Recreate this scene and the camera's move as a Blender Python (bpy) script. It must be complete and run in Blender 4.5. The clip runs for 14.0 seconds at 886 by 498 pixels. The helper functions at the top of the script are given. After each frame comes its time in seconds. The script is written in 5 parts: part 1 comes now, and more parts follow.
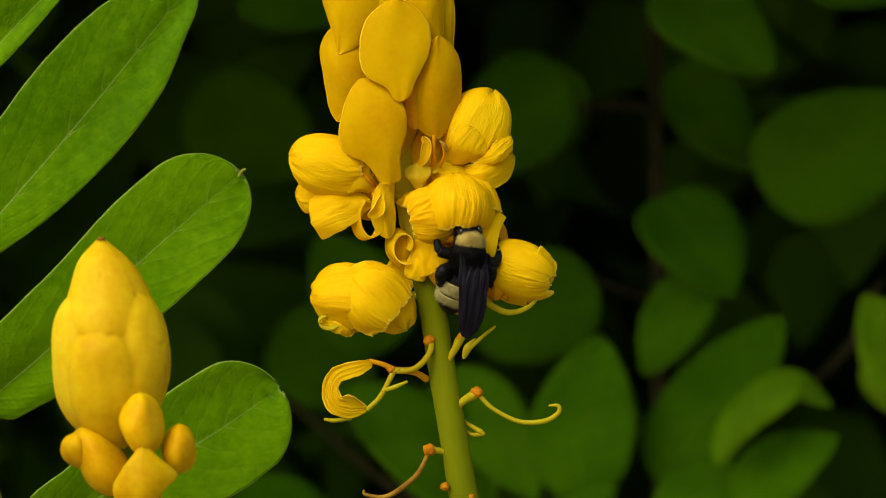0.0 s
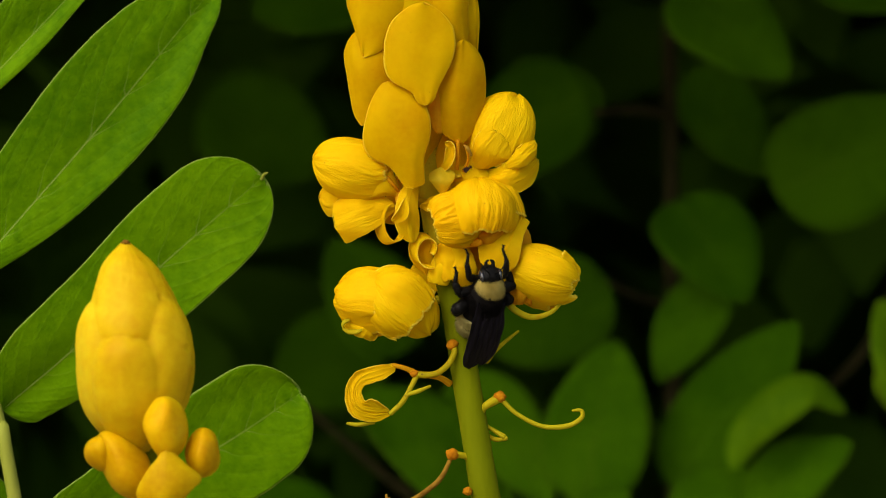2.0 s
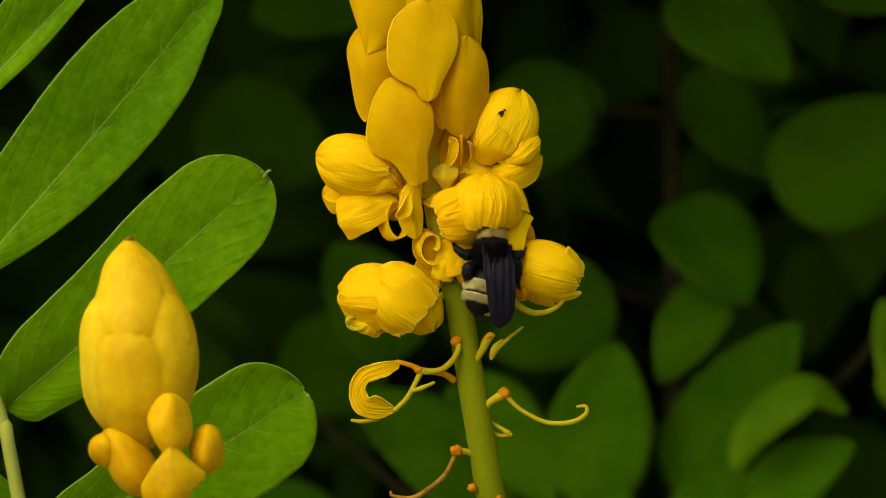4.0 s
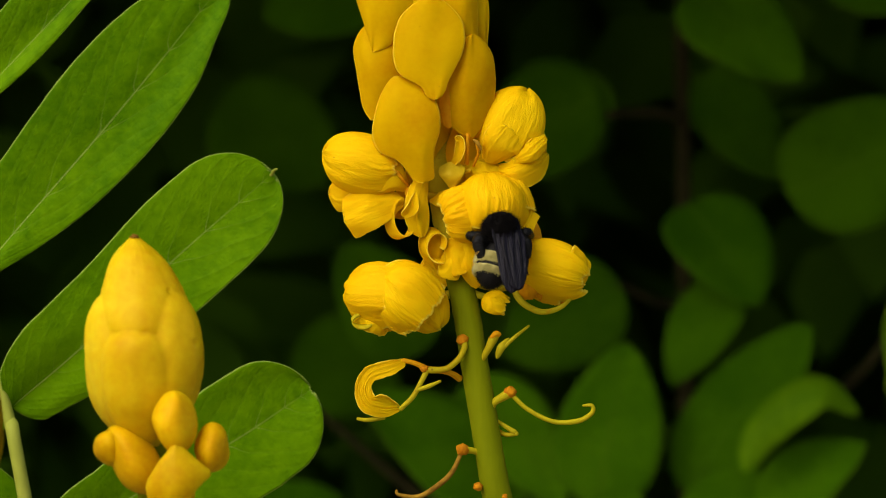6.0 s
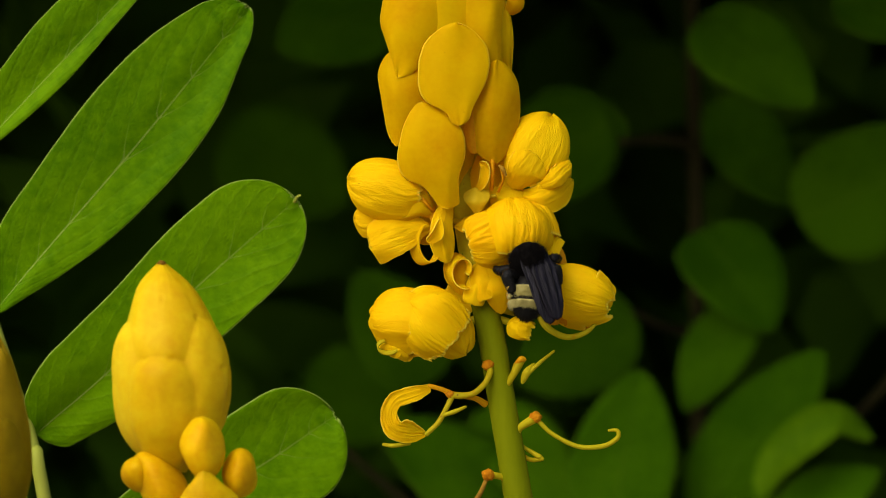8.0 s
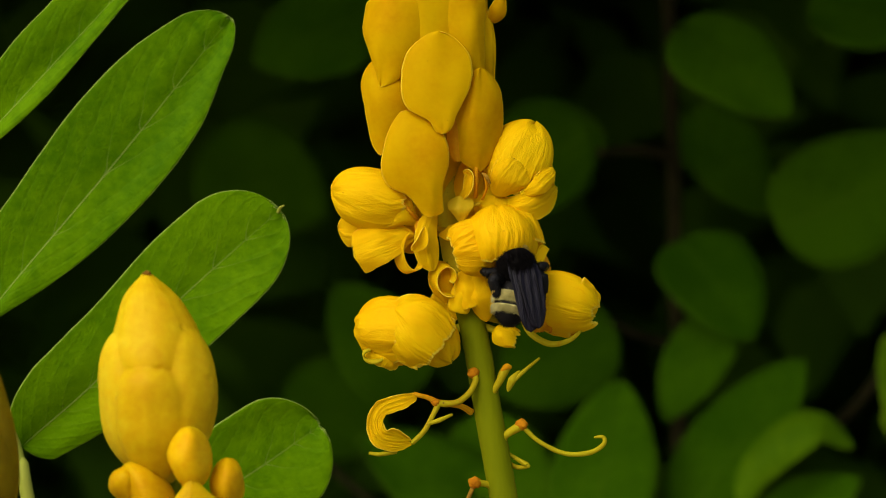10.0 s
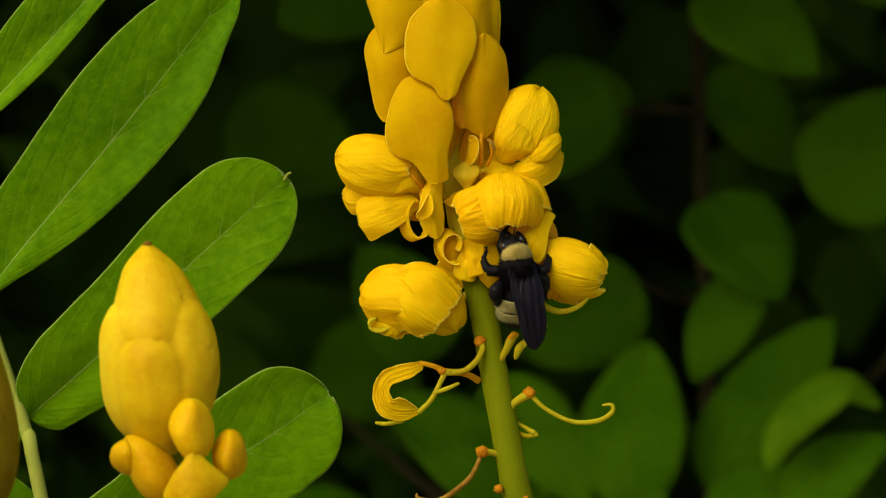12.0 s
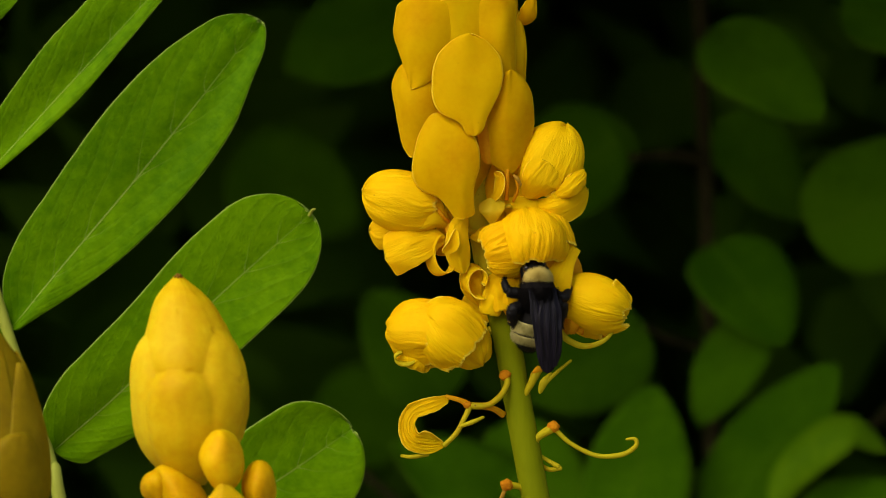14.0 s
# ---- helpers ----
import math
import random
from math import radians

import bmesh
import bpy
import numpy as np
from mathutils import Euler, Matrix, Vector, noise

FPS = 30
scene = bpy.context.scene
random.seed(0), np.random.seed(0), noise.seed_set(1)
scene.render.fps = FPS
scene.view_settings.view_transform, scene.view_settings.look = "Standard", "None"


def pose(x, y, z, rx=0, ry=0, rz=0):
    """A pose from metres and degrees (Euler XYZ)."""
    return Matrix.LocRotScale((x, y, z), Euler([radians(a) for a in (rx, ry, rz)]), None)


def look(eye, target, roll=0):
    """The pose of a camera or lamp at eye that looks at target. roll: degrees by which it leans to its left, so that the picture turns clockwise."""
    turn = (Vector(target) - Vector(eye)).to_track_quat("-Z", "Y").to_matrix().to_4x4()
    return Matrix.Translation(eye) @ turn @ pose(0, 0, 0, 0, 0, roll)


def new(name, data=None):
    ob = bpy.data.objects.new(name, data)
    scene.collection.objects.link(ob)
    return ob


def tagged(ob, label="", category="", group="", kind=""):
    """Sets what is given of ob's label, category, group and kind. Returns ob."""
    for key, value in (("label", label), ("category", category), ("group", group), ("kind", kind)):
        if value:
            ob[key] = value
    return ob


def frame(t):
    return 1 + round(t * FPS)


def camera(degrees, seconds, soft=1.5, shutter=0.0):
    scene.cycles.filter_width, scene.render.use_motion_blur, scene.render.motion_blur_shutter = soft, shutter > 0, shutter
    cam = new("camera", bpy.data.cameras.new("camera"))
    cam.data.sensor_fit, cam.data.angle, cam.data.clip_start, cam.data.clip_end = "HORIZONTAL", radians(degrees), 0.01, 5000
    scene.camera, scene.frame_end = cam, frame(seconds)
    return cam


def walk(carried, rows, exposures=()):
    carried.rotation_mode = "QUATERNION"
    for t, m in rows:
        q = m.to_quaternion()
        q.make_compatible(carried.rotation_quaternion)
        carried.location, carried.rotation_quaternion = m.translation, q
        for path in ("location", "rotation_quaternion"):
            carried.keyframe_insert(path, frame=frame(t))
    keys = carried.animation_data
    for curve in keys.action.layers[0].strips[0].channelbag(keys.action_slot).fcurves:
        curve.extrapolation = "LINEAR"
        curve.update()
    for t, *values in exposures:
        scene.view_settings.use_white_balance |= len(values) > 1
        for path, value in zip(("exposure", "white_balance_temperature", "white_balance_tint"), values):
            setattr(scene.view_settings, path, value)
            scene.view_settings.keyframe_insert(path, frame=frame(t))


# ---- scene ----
def cam_pose(x, y, z, pan, tilt, roll):
    """Camera pose: eye in mm about a point one metre before the flower, angles in degrees."""
    return pose(x / 1000, -1 + y / 1000, 1.2 + z / 1000, 90 + tilt, 0, -pan) @ pose(0, 0, 0, 0, 0, roll)


cam = camera(10, 14.0, soft=0.8)
cam.data.dof.use_dof = True
cam.data.dof.focus_distance = 1.016
cam.data.dof.aperture_fstop = 33
walk(cam, [
    (0, cam_pose(4.22, -4.82, 3.33, 0.263, -0.249, 0.399)),
    (0.5, cam_pose(4.70, -0.64, 2.86, 0.314, -0.228, 0.212)),
    (1, cam_pose(5.69, 1.44, 3.26, 0.244, -0.204, 0.197)),
    (1.5, cam_pose(1.55, -0.99, 2.57, 0.249, -0.215, 0.579)),
    (2, cam_pose(-0.07, -3.57, 3.34, 0.242, -0.204, 0.597)),
    (2.5, cam_pose(0.36, -4.64, 0.22, 0.221, -0.092, 0.331)),
    (3, cam_pose(-2.51, -5.32, 1.96, 0.329, -0.124, 0.427)),
    (3.5, cam_pose(-1.84, -3.11, 1.02, 0.309, -0.100, 0.396)),
    (6, cam_pose(0.99, -1.16, -0.48, 0.070, -0.045, 0.498)),
    (6.5, cam_pose(3.03, -0.34, -1.75, 0.074, 0.150, 0.324)),
    (7, cam_pose(-0.09, -1.50, -2.53, 0.115, 0.284, 0.273)),
    (7.5, cam_pose(-2.87, -2.09, -1.21, 0.104, 0.274, 0.326)),
    (10, cam_pose(-7.12, -3.20, -3.33, 0.425, 0.500, -0.211)),
    (10.5, cam_pose(0.87, 4.86, -0.05, 0.422, 0.032, -0.620)),
    (11, cam_pose(5.19, 10.89, 1.24, 0.135, -0.136, -0.820)),
    (11.5, cam_pose(1.38, 9.27, 1.24, 0.076, -0.172, -0.663)),
    (12, cam_pose(2.22, 5.89, -0.41, -0.178, -0.034, -0.620)),
    (12.5, cam_pose(-1.43, 3.44, -0.22, -0.216, 0.057, -0.476)),
    (13, cam_pose(-3.90, 0.56, -3.43, -0.088, 0.423, -0.385)),
    (13.5, cam_pose(-3.77, -1.75, -2.88, -0.109, 0.481, -0.375)),
    (14, cam_pose(-6.61, -2.94, -4.76, 0.042, 0.611, -0.386)),
], [(0, 0.46), (3.7, 0.42), (7.7, 0.42), (9.8, 0.31), (10.5, 0.35), (11.5, 0.40), (12.5, 0.39), (13, 0.32), (14, 0.33)])

# ---- light: soft bright overcast from above and behind the camera ----
world = bpy.data.worlds.new("world")
scene.world = world
world.use_nodes = True
wn = world.node_tree.nodes
sky = wn.new("ShaderNodeTexSky")
sky.sky_type = "NISHITA"
sky.sun_disc = False
sky.sun_elevation = radians(41)
sky.sun_rotation = radians(219)
sky.air_density = 1.6
sky.dust_density = 3.0
world.node_tree.links.new(sky.outputs[0], wn["Background"].inputs[0])
wn["Background"].inputs[1].default_value = 0.11
sun = new("sun", bpy.data.lights.new("sun", "SUN"))
sun.data.energy = 1.75
sun.data.angle = radians(60)
sun.data.color = (1.0, 0.96, 0.88)
sun.matrix_world = look((-1.55, -1.9, 3.2), (0, 0, 1.2))


# ---- small tools; shapes are worked out in millimetres ----
def V(x, z, d=0.0):
    """A point in mm: x to the right, z up from 1.2 m height, d away from the camera."""
    return Vector((x, d, z))


def to_world(p):
    return Vector((p[0], p[1], p[2] + 1200.0)) * 0.001


ORIGIN = {}


def thing(name, base, label, category, group="", kind=""):
    ob = new(name)
    ob.empty_display_size = 0.01
    ob.location = to_world(base)
    ORIGIN[ob] = to_world(base)
    return tagged(ob, label, category, group, kind)


def finish(bm, name, material, smooth=True):
    bmesh.ops.recalc_face_normals(bm, faces=bm.faces)
    me = bpy.data.meshes.new(name)
    bm.to_mesh(me)
    bm.free()
    for m in material if isinstance(material, (list, tuple)) else [material]:
        me.materials.append(m)
    if smooth:
        me.polygons.foreach_set("use_smooth", [True] * len(me.polygons))
    return me


def part(name, bm, material, parent, label="", smooth=True):
    """Links a bmesh, given in scene mm, as one mesh object under a thing or a part."""
    for v in bm.verts:
        v.co = to_world(v.co)
    mid = sum((v.co for v in bm.verts), Vector()) / len(bm.verts)
    for v in bm.verts:
        v.co -= mid
    ob = new(name, finish(bm, name, material, smooth))
    ORIGIN[ob] = mid
    ob.parent = parent
    ob.location = mid - ORIGIN[parent]
    return tagged(ob, label)


def spline(points, n):
    """A smooth curve through a few points."""
    p = [Vector(q) for q in points]
    p = [2 * p[0] - p[1]] + p + [2 * p[-1] - p[-2]]
    out = []
    for i in range(1, len(p) - 2):
        for k in range(n):
            t = k / n
            a, b, c, d = p[i - 1:i + 3]
            out.append(0.5 * (2 * b + (c - a) * t + (2 * a - 5 * b + 4 * c - d) * t * t + (3 * b - a - 3 * c + d) * t ** 3))
    out.append(p[-2])
    return out


def lerp_list(values, t):
    x = t * (len(values) - 1)
    i = min(int(x), len(values) - 2)
    return values[i] + (values[i + 1] - values[i]) * (x - i)


def tube(points, radii, n=6, seg=10, bm=None, rough=0.0, flat=1.0):
    """A tapered tube along a smooth curve, with rounded ends."""
    bm = bm or bmesh.new()
    path = spline(points, n)
    side = None
    rings = []
    m = len(path)
    for i, p in enumerate(path):
        tan = (path[min(i + 1, m - 1)] - path[max(i - 1, 0)]).normalized()
        if side is None:
            side = tan.cross(Vector((0, 1, 0.01))).normalized()
        side = (side - tan * side.dot(tan)).normalized()
        up = tan.cross(side)
        r = lerp_list(radii, i / (m - 1))
        ring = []
        for k in range(seg):
            a = 2 * math.pi * k / seg
            q = side * math.cos(a) + up * math.sin(a) * flat
            s = r * (1 + rough * noise.noise((p + q * r) * 0.8))
            ring.append(bm.verts.new(p + q * s))
        rings.append(ring)
    for a, b in zip(rings, rings[1:]):
        for k in range(seg):
            bm.faces.new((a[k], a[(k + 1) % seg], b[(k + 1) % seg], b[k]))
    for ring, p, q in ((rings[0], path[0], path[1]), (rings[-1], path[-1], path[-2])):
        r = (ring[0].co - p).length
        tip = bm.verts.new(p + (p - q).normalized() * r * 0.6)
        for k in range(seg):
            bm.faces.new((ring[k], ring[(k + 1) % seg], tip))
    return bm


def sheet(f, nu, nv, thick, bm=None, vs=(0, 1), uv=False):
    """A curved sheet with thickness; f(u, v) gives its middle."""
    bm = bm or bmesh.new()
    lay = bm.loops.layers.uv.verify() if uv else None
    pars = [[(-1 + 2 * i / nu, vs[0] + (vs[1] - vs[0]) * j / nv) for j in range(nv + 1)] for i in range(nu + 1)]
    mid = [[f(*p) for p in row] for row in pars]
    top, bot, par = [], [], {}
    for i in range(nu + 1):
        a, b = [], []
        for j in range(nv + 1):
            p = mid[i][j]
            n = (mid[min(i + 1, nu)][j] - mid[max(i - 1, 0)][j]).cross(mid[i][min(j + 1, nv)] - mid[i][max(j - 1, 0)])
            n = n.normalized() if n.length > 1e-12 else Vector((0, -1, 0))
            a.append(bm.verts.new(p + n * thick / 2))
            b.append(bm.verts.new(p - n * thick / 2))
            par[a[-1]] = par[b[-1]] = pars[i][j]
        top.append(a)
        bot.append(b)
    faces = []
    for i in range(nu):
        for j in range(nv):
            faces.append(bm.faces.new((top[i][j], top[i + 1][j], top[i + 1][j + 1], top[i][j + 1])))
            faces.append(bm.faces.new((bot[i][j], bot[i][j + 1], bot[i + 1][j + 1], bot[i + 1][j])))
    for i in range(nu):
        faces.append(bm.faces.new((top[i + 1][0], top[i][0], bot[i][0], bot[i + 1][0])))
        faces.append(bm.faces.new((top[i][nv], top[i + 1][nv], bot[i + 1][nv], bot[i][nv])))
    for j in range(nv):
        faces.append(bm.faces.new((top[0][j], top[0][j + 1], bot[0][j + 1], bot[0][j])))
        faces.append(bm.faces.new((top[nu][j + 1], top[nu][j], bot[nu][j], bot[nu][j + 1])))
    if uv:
        for fc in faces:
            for lp in fc.loops:
                u, v = par[lp.vert]
                lp[lay].uv = (u * 0.5 + 0.5, v)
    return bm


def ball(c, r, nu=16, nv=10, rough=0.0):
    """An ellipsoid about c with radii r along the axes."""
    bm = bmesh.new()
    c = Vector(c)

    def at(a, b):
        q = Vector((math.sin(a) * math.cos(b), math.sin(a) * math.sin(b), math.cos(a)))
        s = 1 + rough * noise.noise(c * 0.37 + q * 2.3)
        return c + Vector((q.x * r[0], q.y * r[1], q.z * r[2])) * s
    t, b = bm.verts.new(at(0, 0)), bm.verts.new(at(math.pi, 0))
    rings = [[bm.verts.new(at(math.pi * j / nv, 2 * math.pi * i / nu)) for i in range(nu)] for j in range(1, nv)]
    for i in range(nu):
        k = (i + 1) % nu
        bm.faces.new((t, rings[0][i], rings[0][k]))
        bm.faces.new((b, rings[-1][k], rings[-1][i]))
        for p, q in zip(rings, rings[1:]):
            bm.faces.new((p[i], q[i], q[k], p[k]))
    return bm


# ---- materials ----
def material(name, rough=0.5, spec=0.4):
    m = bpy.data.materials.new(name)
    m.use_nodes = True
    bsdf = m.node_tree.nodes["Principled BSDF"]
    bsdf.inputs["Roughness"].default_value = rough
    bsdf.inputs["Specular IOR Level"].default_value = spec
    return m, m.node_tree.nodes, m.node_tree.links, bsdf


def mottled(name, stops, scale, detail=4.0, rough=0.5, spec=0.4, bump=0.0, bump_scale=None, through_light=0.0, through_color=None,
            speck=None, speck_scale=300.0, speck_at=0.2, stretch=(1, 1, 1), crumple=None, waxy=0.0, vary=0.0, rim=None):
    """A surface with colour varying at two scales, relief, and light that shines through."""
    m, n, l, bsdf = material(name, rough, spec)
    co = n.new("ShaderNodeTexCoord")
    mp = n.new("ShaderNodeMapping")
    mp.inputs["Scale"].default_value = stretch
    l.new(co.outputs["Object"], mp.inputs["Vector"])
    info = n.new("ShaderNodeObjectInfo")
    off = n.new("ShaderNodeVectorMath")
    off.operation = "MULTIPLY_ADD"
    l.new(info.outputs["Random"], off.inputs[0])
    off.inputs[1].default_value = (3.1, 5.7, 7.3)
    l.new(mp.outputs[0], off.inputs[2])
    big = n.new("ShaderNodeTexNoise")
    big.inputs["Scale"].default_value = scale
    big.inputs["Detail"].default_value = detail
    l.new(off.outputs[0], big.inputs["Vector"])
    fine = n.new("ShaderNodeTexNoise")
    fine.inputs["Scale"].default_value = scale * 9
    fine.inputs["Detail"].default_value = 3
    l.new(off.outputs[0], fine.inputs["Vector"])
    mix = n.new("ShaderNodeMix")
    mix.inputs[0].default_value = 0.3
    l.new(big.outputs["Fac"], mix.inputs[2])
    l.new(fine.outputs["Fac"], mix.inputs[3])
    ramp = n.new("ShaderNodeValToRGB")
    while len(ramp.color_ramp.elements) < len(stops):
        ramp.color_ramp.elements.new(0.5)
    for e, (pos, col) in zip(ramp.color_ramp.elements, stops):
        e.position, e.color = pos, (*col, 1)
    tone = n.new("ShaderNodeMath")
    tone.operation = "MULTIPLY_ADD"
    tone.inputs[1].default_value = vary
    l.new(info.outputs["Random"], tone.inputs[0])
    l.new(mix.outputs[0], tone.inputs[2])
    shift = n.new("ShaderNodeMath")
    shift.operation = "SUBTRACT"
    shift.inputs[1].default_value = vary / 2
    l.new(tone.outputs[0], shift.inputs[0])
    l.new(shift.outputs[0], ramp.inputs[0])
    color = ramp.outputs[0]
    if speck:
        vor = n.new("ShaderNodeTexVoronoi")
        vor.inputs["Scale"].default_value = speck_scale
        l.new(off.outputs[0], vor.inputs["Vector"])
        cut = n.new("ShaderNodeMapRange")
        cut.inputs[1].default_value, cut.inputs[2].default_value = speck_at * 0.4, speck_at
        cut.inputs[3].default_value, cut.inputs[4].default_value = 0.8, 0.0
        l.new(vor.outputs["Distance"], cut.inputs[0])
        rare = n.new("ShaderNodeMath")
        rare.operation = "MULTIPLY"
        sep = n.new("ShaderNodeSeparateColor")
        l.new(vor.outputs["Color"], sep.inputs[0])
        few = n.new("ShaderNodeMath")
        few.operation = "GREATER_THAN"
        few.inputs[1].default_value = 0.86
        l.new(sep.outputs[0], few.inputs[0])
        l.new(cut.outputs[0], rare.inputs[0])
        l.new(few.outputs[0], rare.inputs[1])
        sm = n.new("ShaderNodeMix")
        sm.data_type = "RGBA"
        l.new(rare.outputs[0], sm.inputs[0])
        l.new(color, sm.inputs[6])
        sm.inputs[7].default_value = (*speck, 1)
        color = sm.outputs[2]
    # paints a bright line along the edges, for light caught by thin rims
    if rim:
        uvm = n.new("ShaderNodeUVMap")
        sep2 = n.new("ShaderNodeSeparateXYZ")
        l.new(uvm.outputs[0], sep2.inputs[0])
        last = None
        for k, (mul, add) in ((0, (2.0, -1.0)), (1, (1.0, 0.0))):
            m1 = n.new("ShaderNodeMath")
            m1.operation = "MULTIPLY_ADD"
            m1.inputs[1].default_value, m1.inputs[2].default_value = mul, add
            l.new(sep2.outputs[k], m1.inputs[0])
            m2 = n.new("ShaderNodeMath")
            m2.operation = "ABSOLUTE"
            l.new(m1.outputs[0], m2.inputs[0])
            m3 = n.new("ShaderNodeMapRange")
            m3.inputs[1].default_value, m3.inputs[2].default_value = 0.955, 0.985
            l.new(m2.outputs[0], m3.inputs[0])
            if last:
                m4 = n.new("ShaderNodeMath")
                m4.operation = "MAXIMUM"
                l.new(last, m4.inputs[0])
                l.new(m3.outputs[0], m4.inputs[1])
                last = m4.outputs[0]
            else:
                last = m3.outputs[0]
        painted_edge_light = n.new("ShaderNodeMath")
        painted_edge_light.operation = "MULTIPLY"
        painted_edge_light.inputs[1].default_value = 0.7
        l.new(last, painted_edge_light.inputs[0])
        rm = n.new("ShaderNodeMix")
        rm.data_type = "RGBA"
        l.new(painted_edge_light.outputs[0], rm.inputs[0])
        l.new(color, rm.inputs[6])
        rm.inputs[7].default_value = (*rim, 1)
        color = rm.outputs[2]
    l.new(color, bsdf.inputs["Base Color"])
    if waxy:
        bsdf.inputs["Subsurface Weight"].default_value = waxy
        bsdf.inputs["Subsurface Radius"].default_value = (1.0, 0.9, 0.3)
        bsdf.inputs["Subsurface Scale"].default_value = 0.004
    if bump:
        bt = n.new("ShaderNodeTexNoise")
        bt.inputs["Scale"].default_value = bump_scale or scale * 6
        bt.inputs["Detail"].default_value = 3
        l.new(off.outputs[0], bt.inputs["Vector"])
        if crumple:
            uv = n.new("ShaderNodeUVMap")
            um = n.new("ShaderNodeMapping")
            um.inputs["Scale"].default_value = crumple
            l.new(uv.outputs[0], um.inputs["Vector"])
            l.new(um.outputs[0], bt.inputs["Vector"])
            bt.inputs["Scale"].default_value = 1.0
            bt.inputs["Distortion"].default_value = 0.7
        bp = n.new("ShaderNodeBump")
        bp.inputs["Strength"].default_value = bump
        bp.inputs["Distance"].default_value = 0.0004
        height = bt.outputs["Fac"]
        if crumple:
            low = n.new("ShaderNodeMath")
            low.operation = "SUBTRACT"
            low.inputs[1].default_value = 0.5
            l.new(height, low.inputs[0])
            ridge = n.new("ShaderNodeMath")
            ridge.operation = "ABSOLUTE"
            l.new(low.outputs[0], ridge.inputs[0])
            crisp = n.new("ShaderNodeMath")
            crisp.operation = "POWER"
            crisp.inputs[1].default_value = 0.6
            l.new(ridge.outputs[0], crisp.inputs[0])
            height = crisp.outputs[0]
        l.new(height, bp.inputs["Height"])
        l.new(bp.outputs[0], bsdf.inputs["Normal"])
    if through_light:
        tr = n.new("ShaderNodeBsdfTranslucent")
        if through_color:
            tr.inputs[0].default_value = (*through_color, 1)
        else:
            l.new(color, tr.inputs[0])
        ms = n.new("ShaderNodeMixShader")
        ms.inputs[0].default_value = through_light
        l.new(bsdf.outputs[0], ms.inputs[1])
        l.new(tr.outputs[0], ms.inputs[2])
        l.new(ms.outputs[0], n["Material Output"].inputs[0])
    return m


def leaf_material(name, dark, light, vein, rough=0.5, through_light=0.25, veins=1.0, gloss=0.1):
    """A leaf: pale midrib, side veins and rim along the leaf's own grid, mottled green between."""
    m, n, l, bsdf = material(name, rough, gloss)

    def math_node(op, a, b=None, c=None):
        k = n.new("ShaderNodeMath")
        k.operation = op
        for i, x in enumerate((a, b, c)):
            if x is None:
                continue
            if isinstance(x, (int, float)):
                k.inputs[i].default_value = x
            else:
                l.new(x, k.inputs[i])
        return k.outputs[0]
    uv = n.new("ShaderNodeUVMap")
    sp = n.new("ShaderNodeSeparateXYZ")
    l.new(uv.outputs[0], sp.inputs[0])
    info = n.new("ShaderNodeObjectInfo")
    co = n.new("ShaderNodeTexCoord")
    wob = n.new("ShaderNodeTexNoise")
    wob.inputs["Scale"].default_value = 60
    l.new(co.outputs["Object"], wob.inputs["Vector"])
    across = math_node("ABSOLUTE", math_node("MULTIPLY_ADD", sp.outputs[0], 2.0, -1.0))
    mid = math_node("SUBTRACT", 1.0, math_node("SMOOTH_MIN", math_node("DIVIDE", across, 0.02), 1.0, 0.2))
    mid = math_node("MAXIMUM", mid, 0.0)
    fade = math_node("MAXIMUM", math_node("MULTIPLY_ADD", sp.outputs[1], -1.25, 1.15), 0.12)
    mid = math_node("MULTIPLY", mid, math_node("MINIMUM", fade, 1.0))
    along = math_node("MULTIPLY_ADD", math_node("POWER", across, 1.8), -0.14, math_node("MULTIPLY_ADD", across, -0.13, sp.outputs[1]))
    along = math_node("MULTIPLY_ADD", math_node("SUBTRACT", wob.outputs["Fac"], 0.5), 0.10, along)
    saw = math_node("ABSOLUTE", math_node("SUBTRACT", math_node("FRACT", math_node("MULTIPLY", along, 11.0)), 0.5))
    side = math_node("MAXIMUM", math_node("SUBTRACT", 1.0, math_node("DIVIDE", saw, 0.035)), 0.0)
    side = math_node("MULTIPLY", side, math_node("MULTIPLY_ADD", math_node("POWER", math_node("SUBTRACT", 1.0, across), 7.0), 0.3 * veins, 0.03 * veins))
    rim = math_node("MAXIMUM", math_node("DIVIDE", math_node("SUBTRACT", across, 0.98), 0.012), math_node("DIVIDE", math_node("SUBTRACT", sp.outputs[1], 0.955), 0.02))
    rim = math_node("MULTIPLY", math_node("MINIMUM", math_node("MAXIMUM", rim, 0.0), 1.0), 0.5)
    line = math_node("MAXIMUM", math_node("MAXIMUM", mid, side), rim)
    big = n.new("ShaderNodeTexNoise")
    big.inputs["Scale"].default_value = 45
    big.inputs["Detail"].default_value = 5
    l.new(co.outputs["Object"], big.inputs["Vector"])
    grain = n.new("ShaderNodeTexNoise")
    grain.inputs["Scale"].default_value = 420
    grain.inputs["Detail"].default_value = 4
    l.new(co.outputs["Object"], grain.inputs["Vector"])
    blotch = math_node("MULTIPLY_ADD", math_node("SUBTRACT", grain.outputs["Fac"], 0.5), 0.65, big.outputs["Fac"])
    tone = math_node("ADD", blotch, math_node("MULTIPLY_ADD", info.outputs["Random"], 0.3, -0.15))
    ramp = n.new("ShaderNodeValToRGB")
    ramp.color_ramp.elements[0].position, ramp.color_ramp.elements[0].color = 0.3, (*dark, 1)
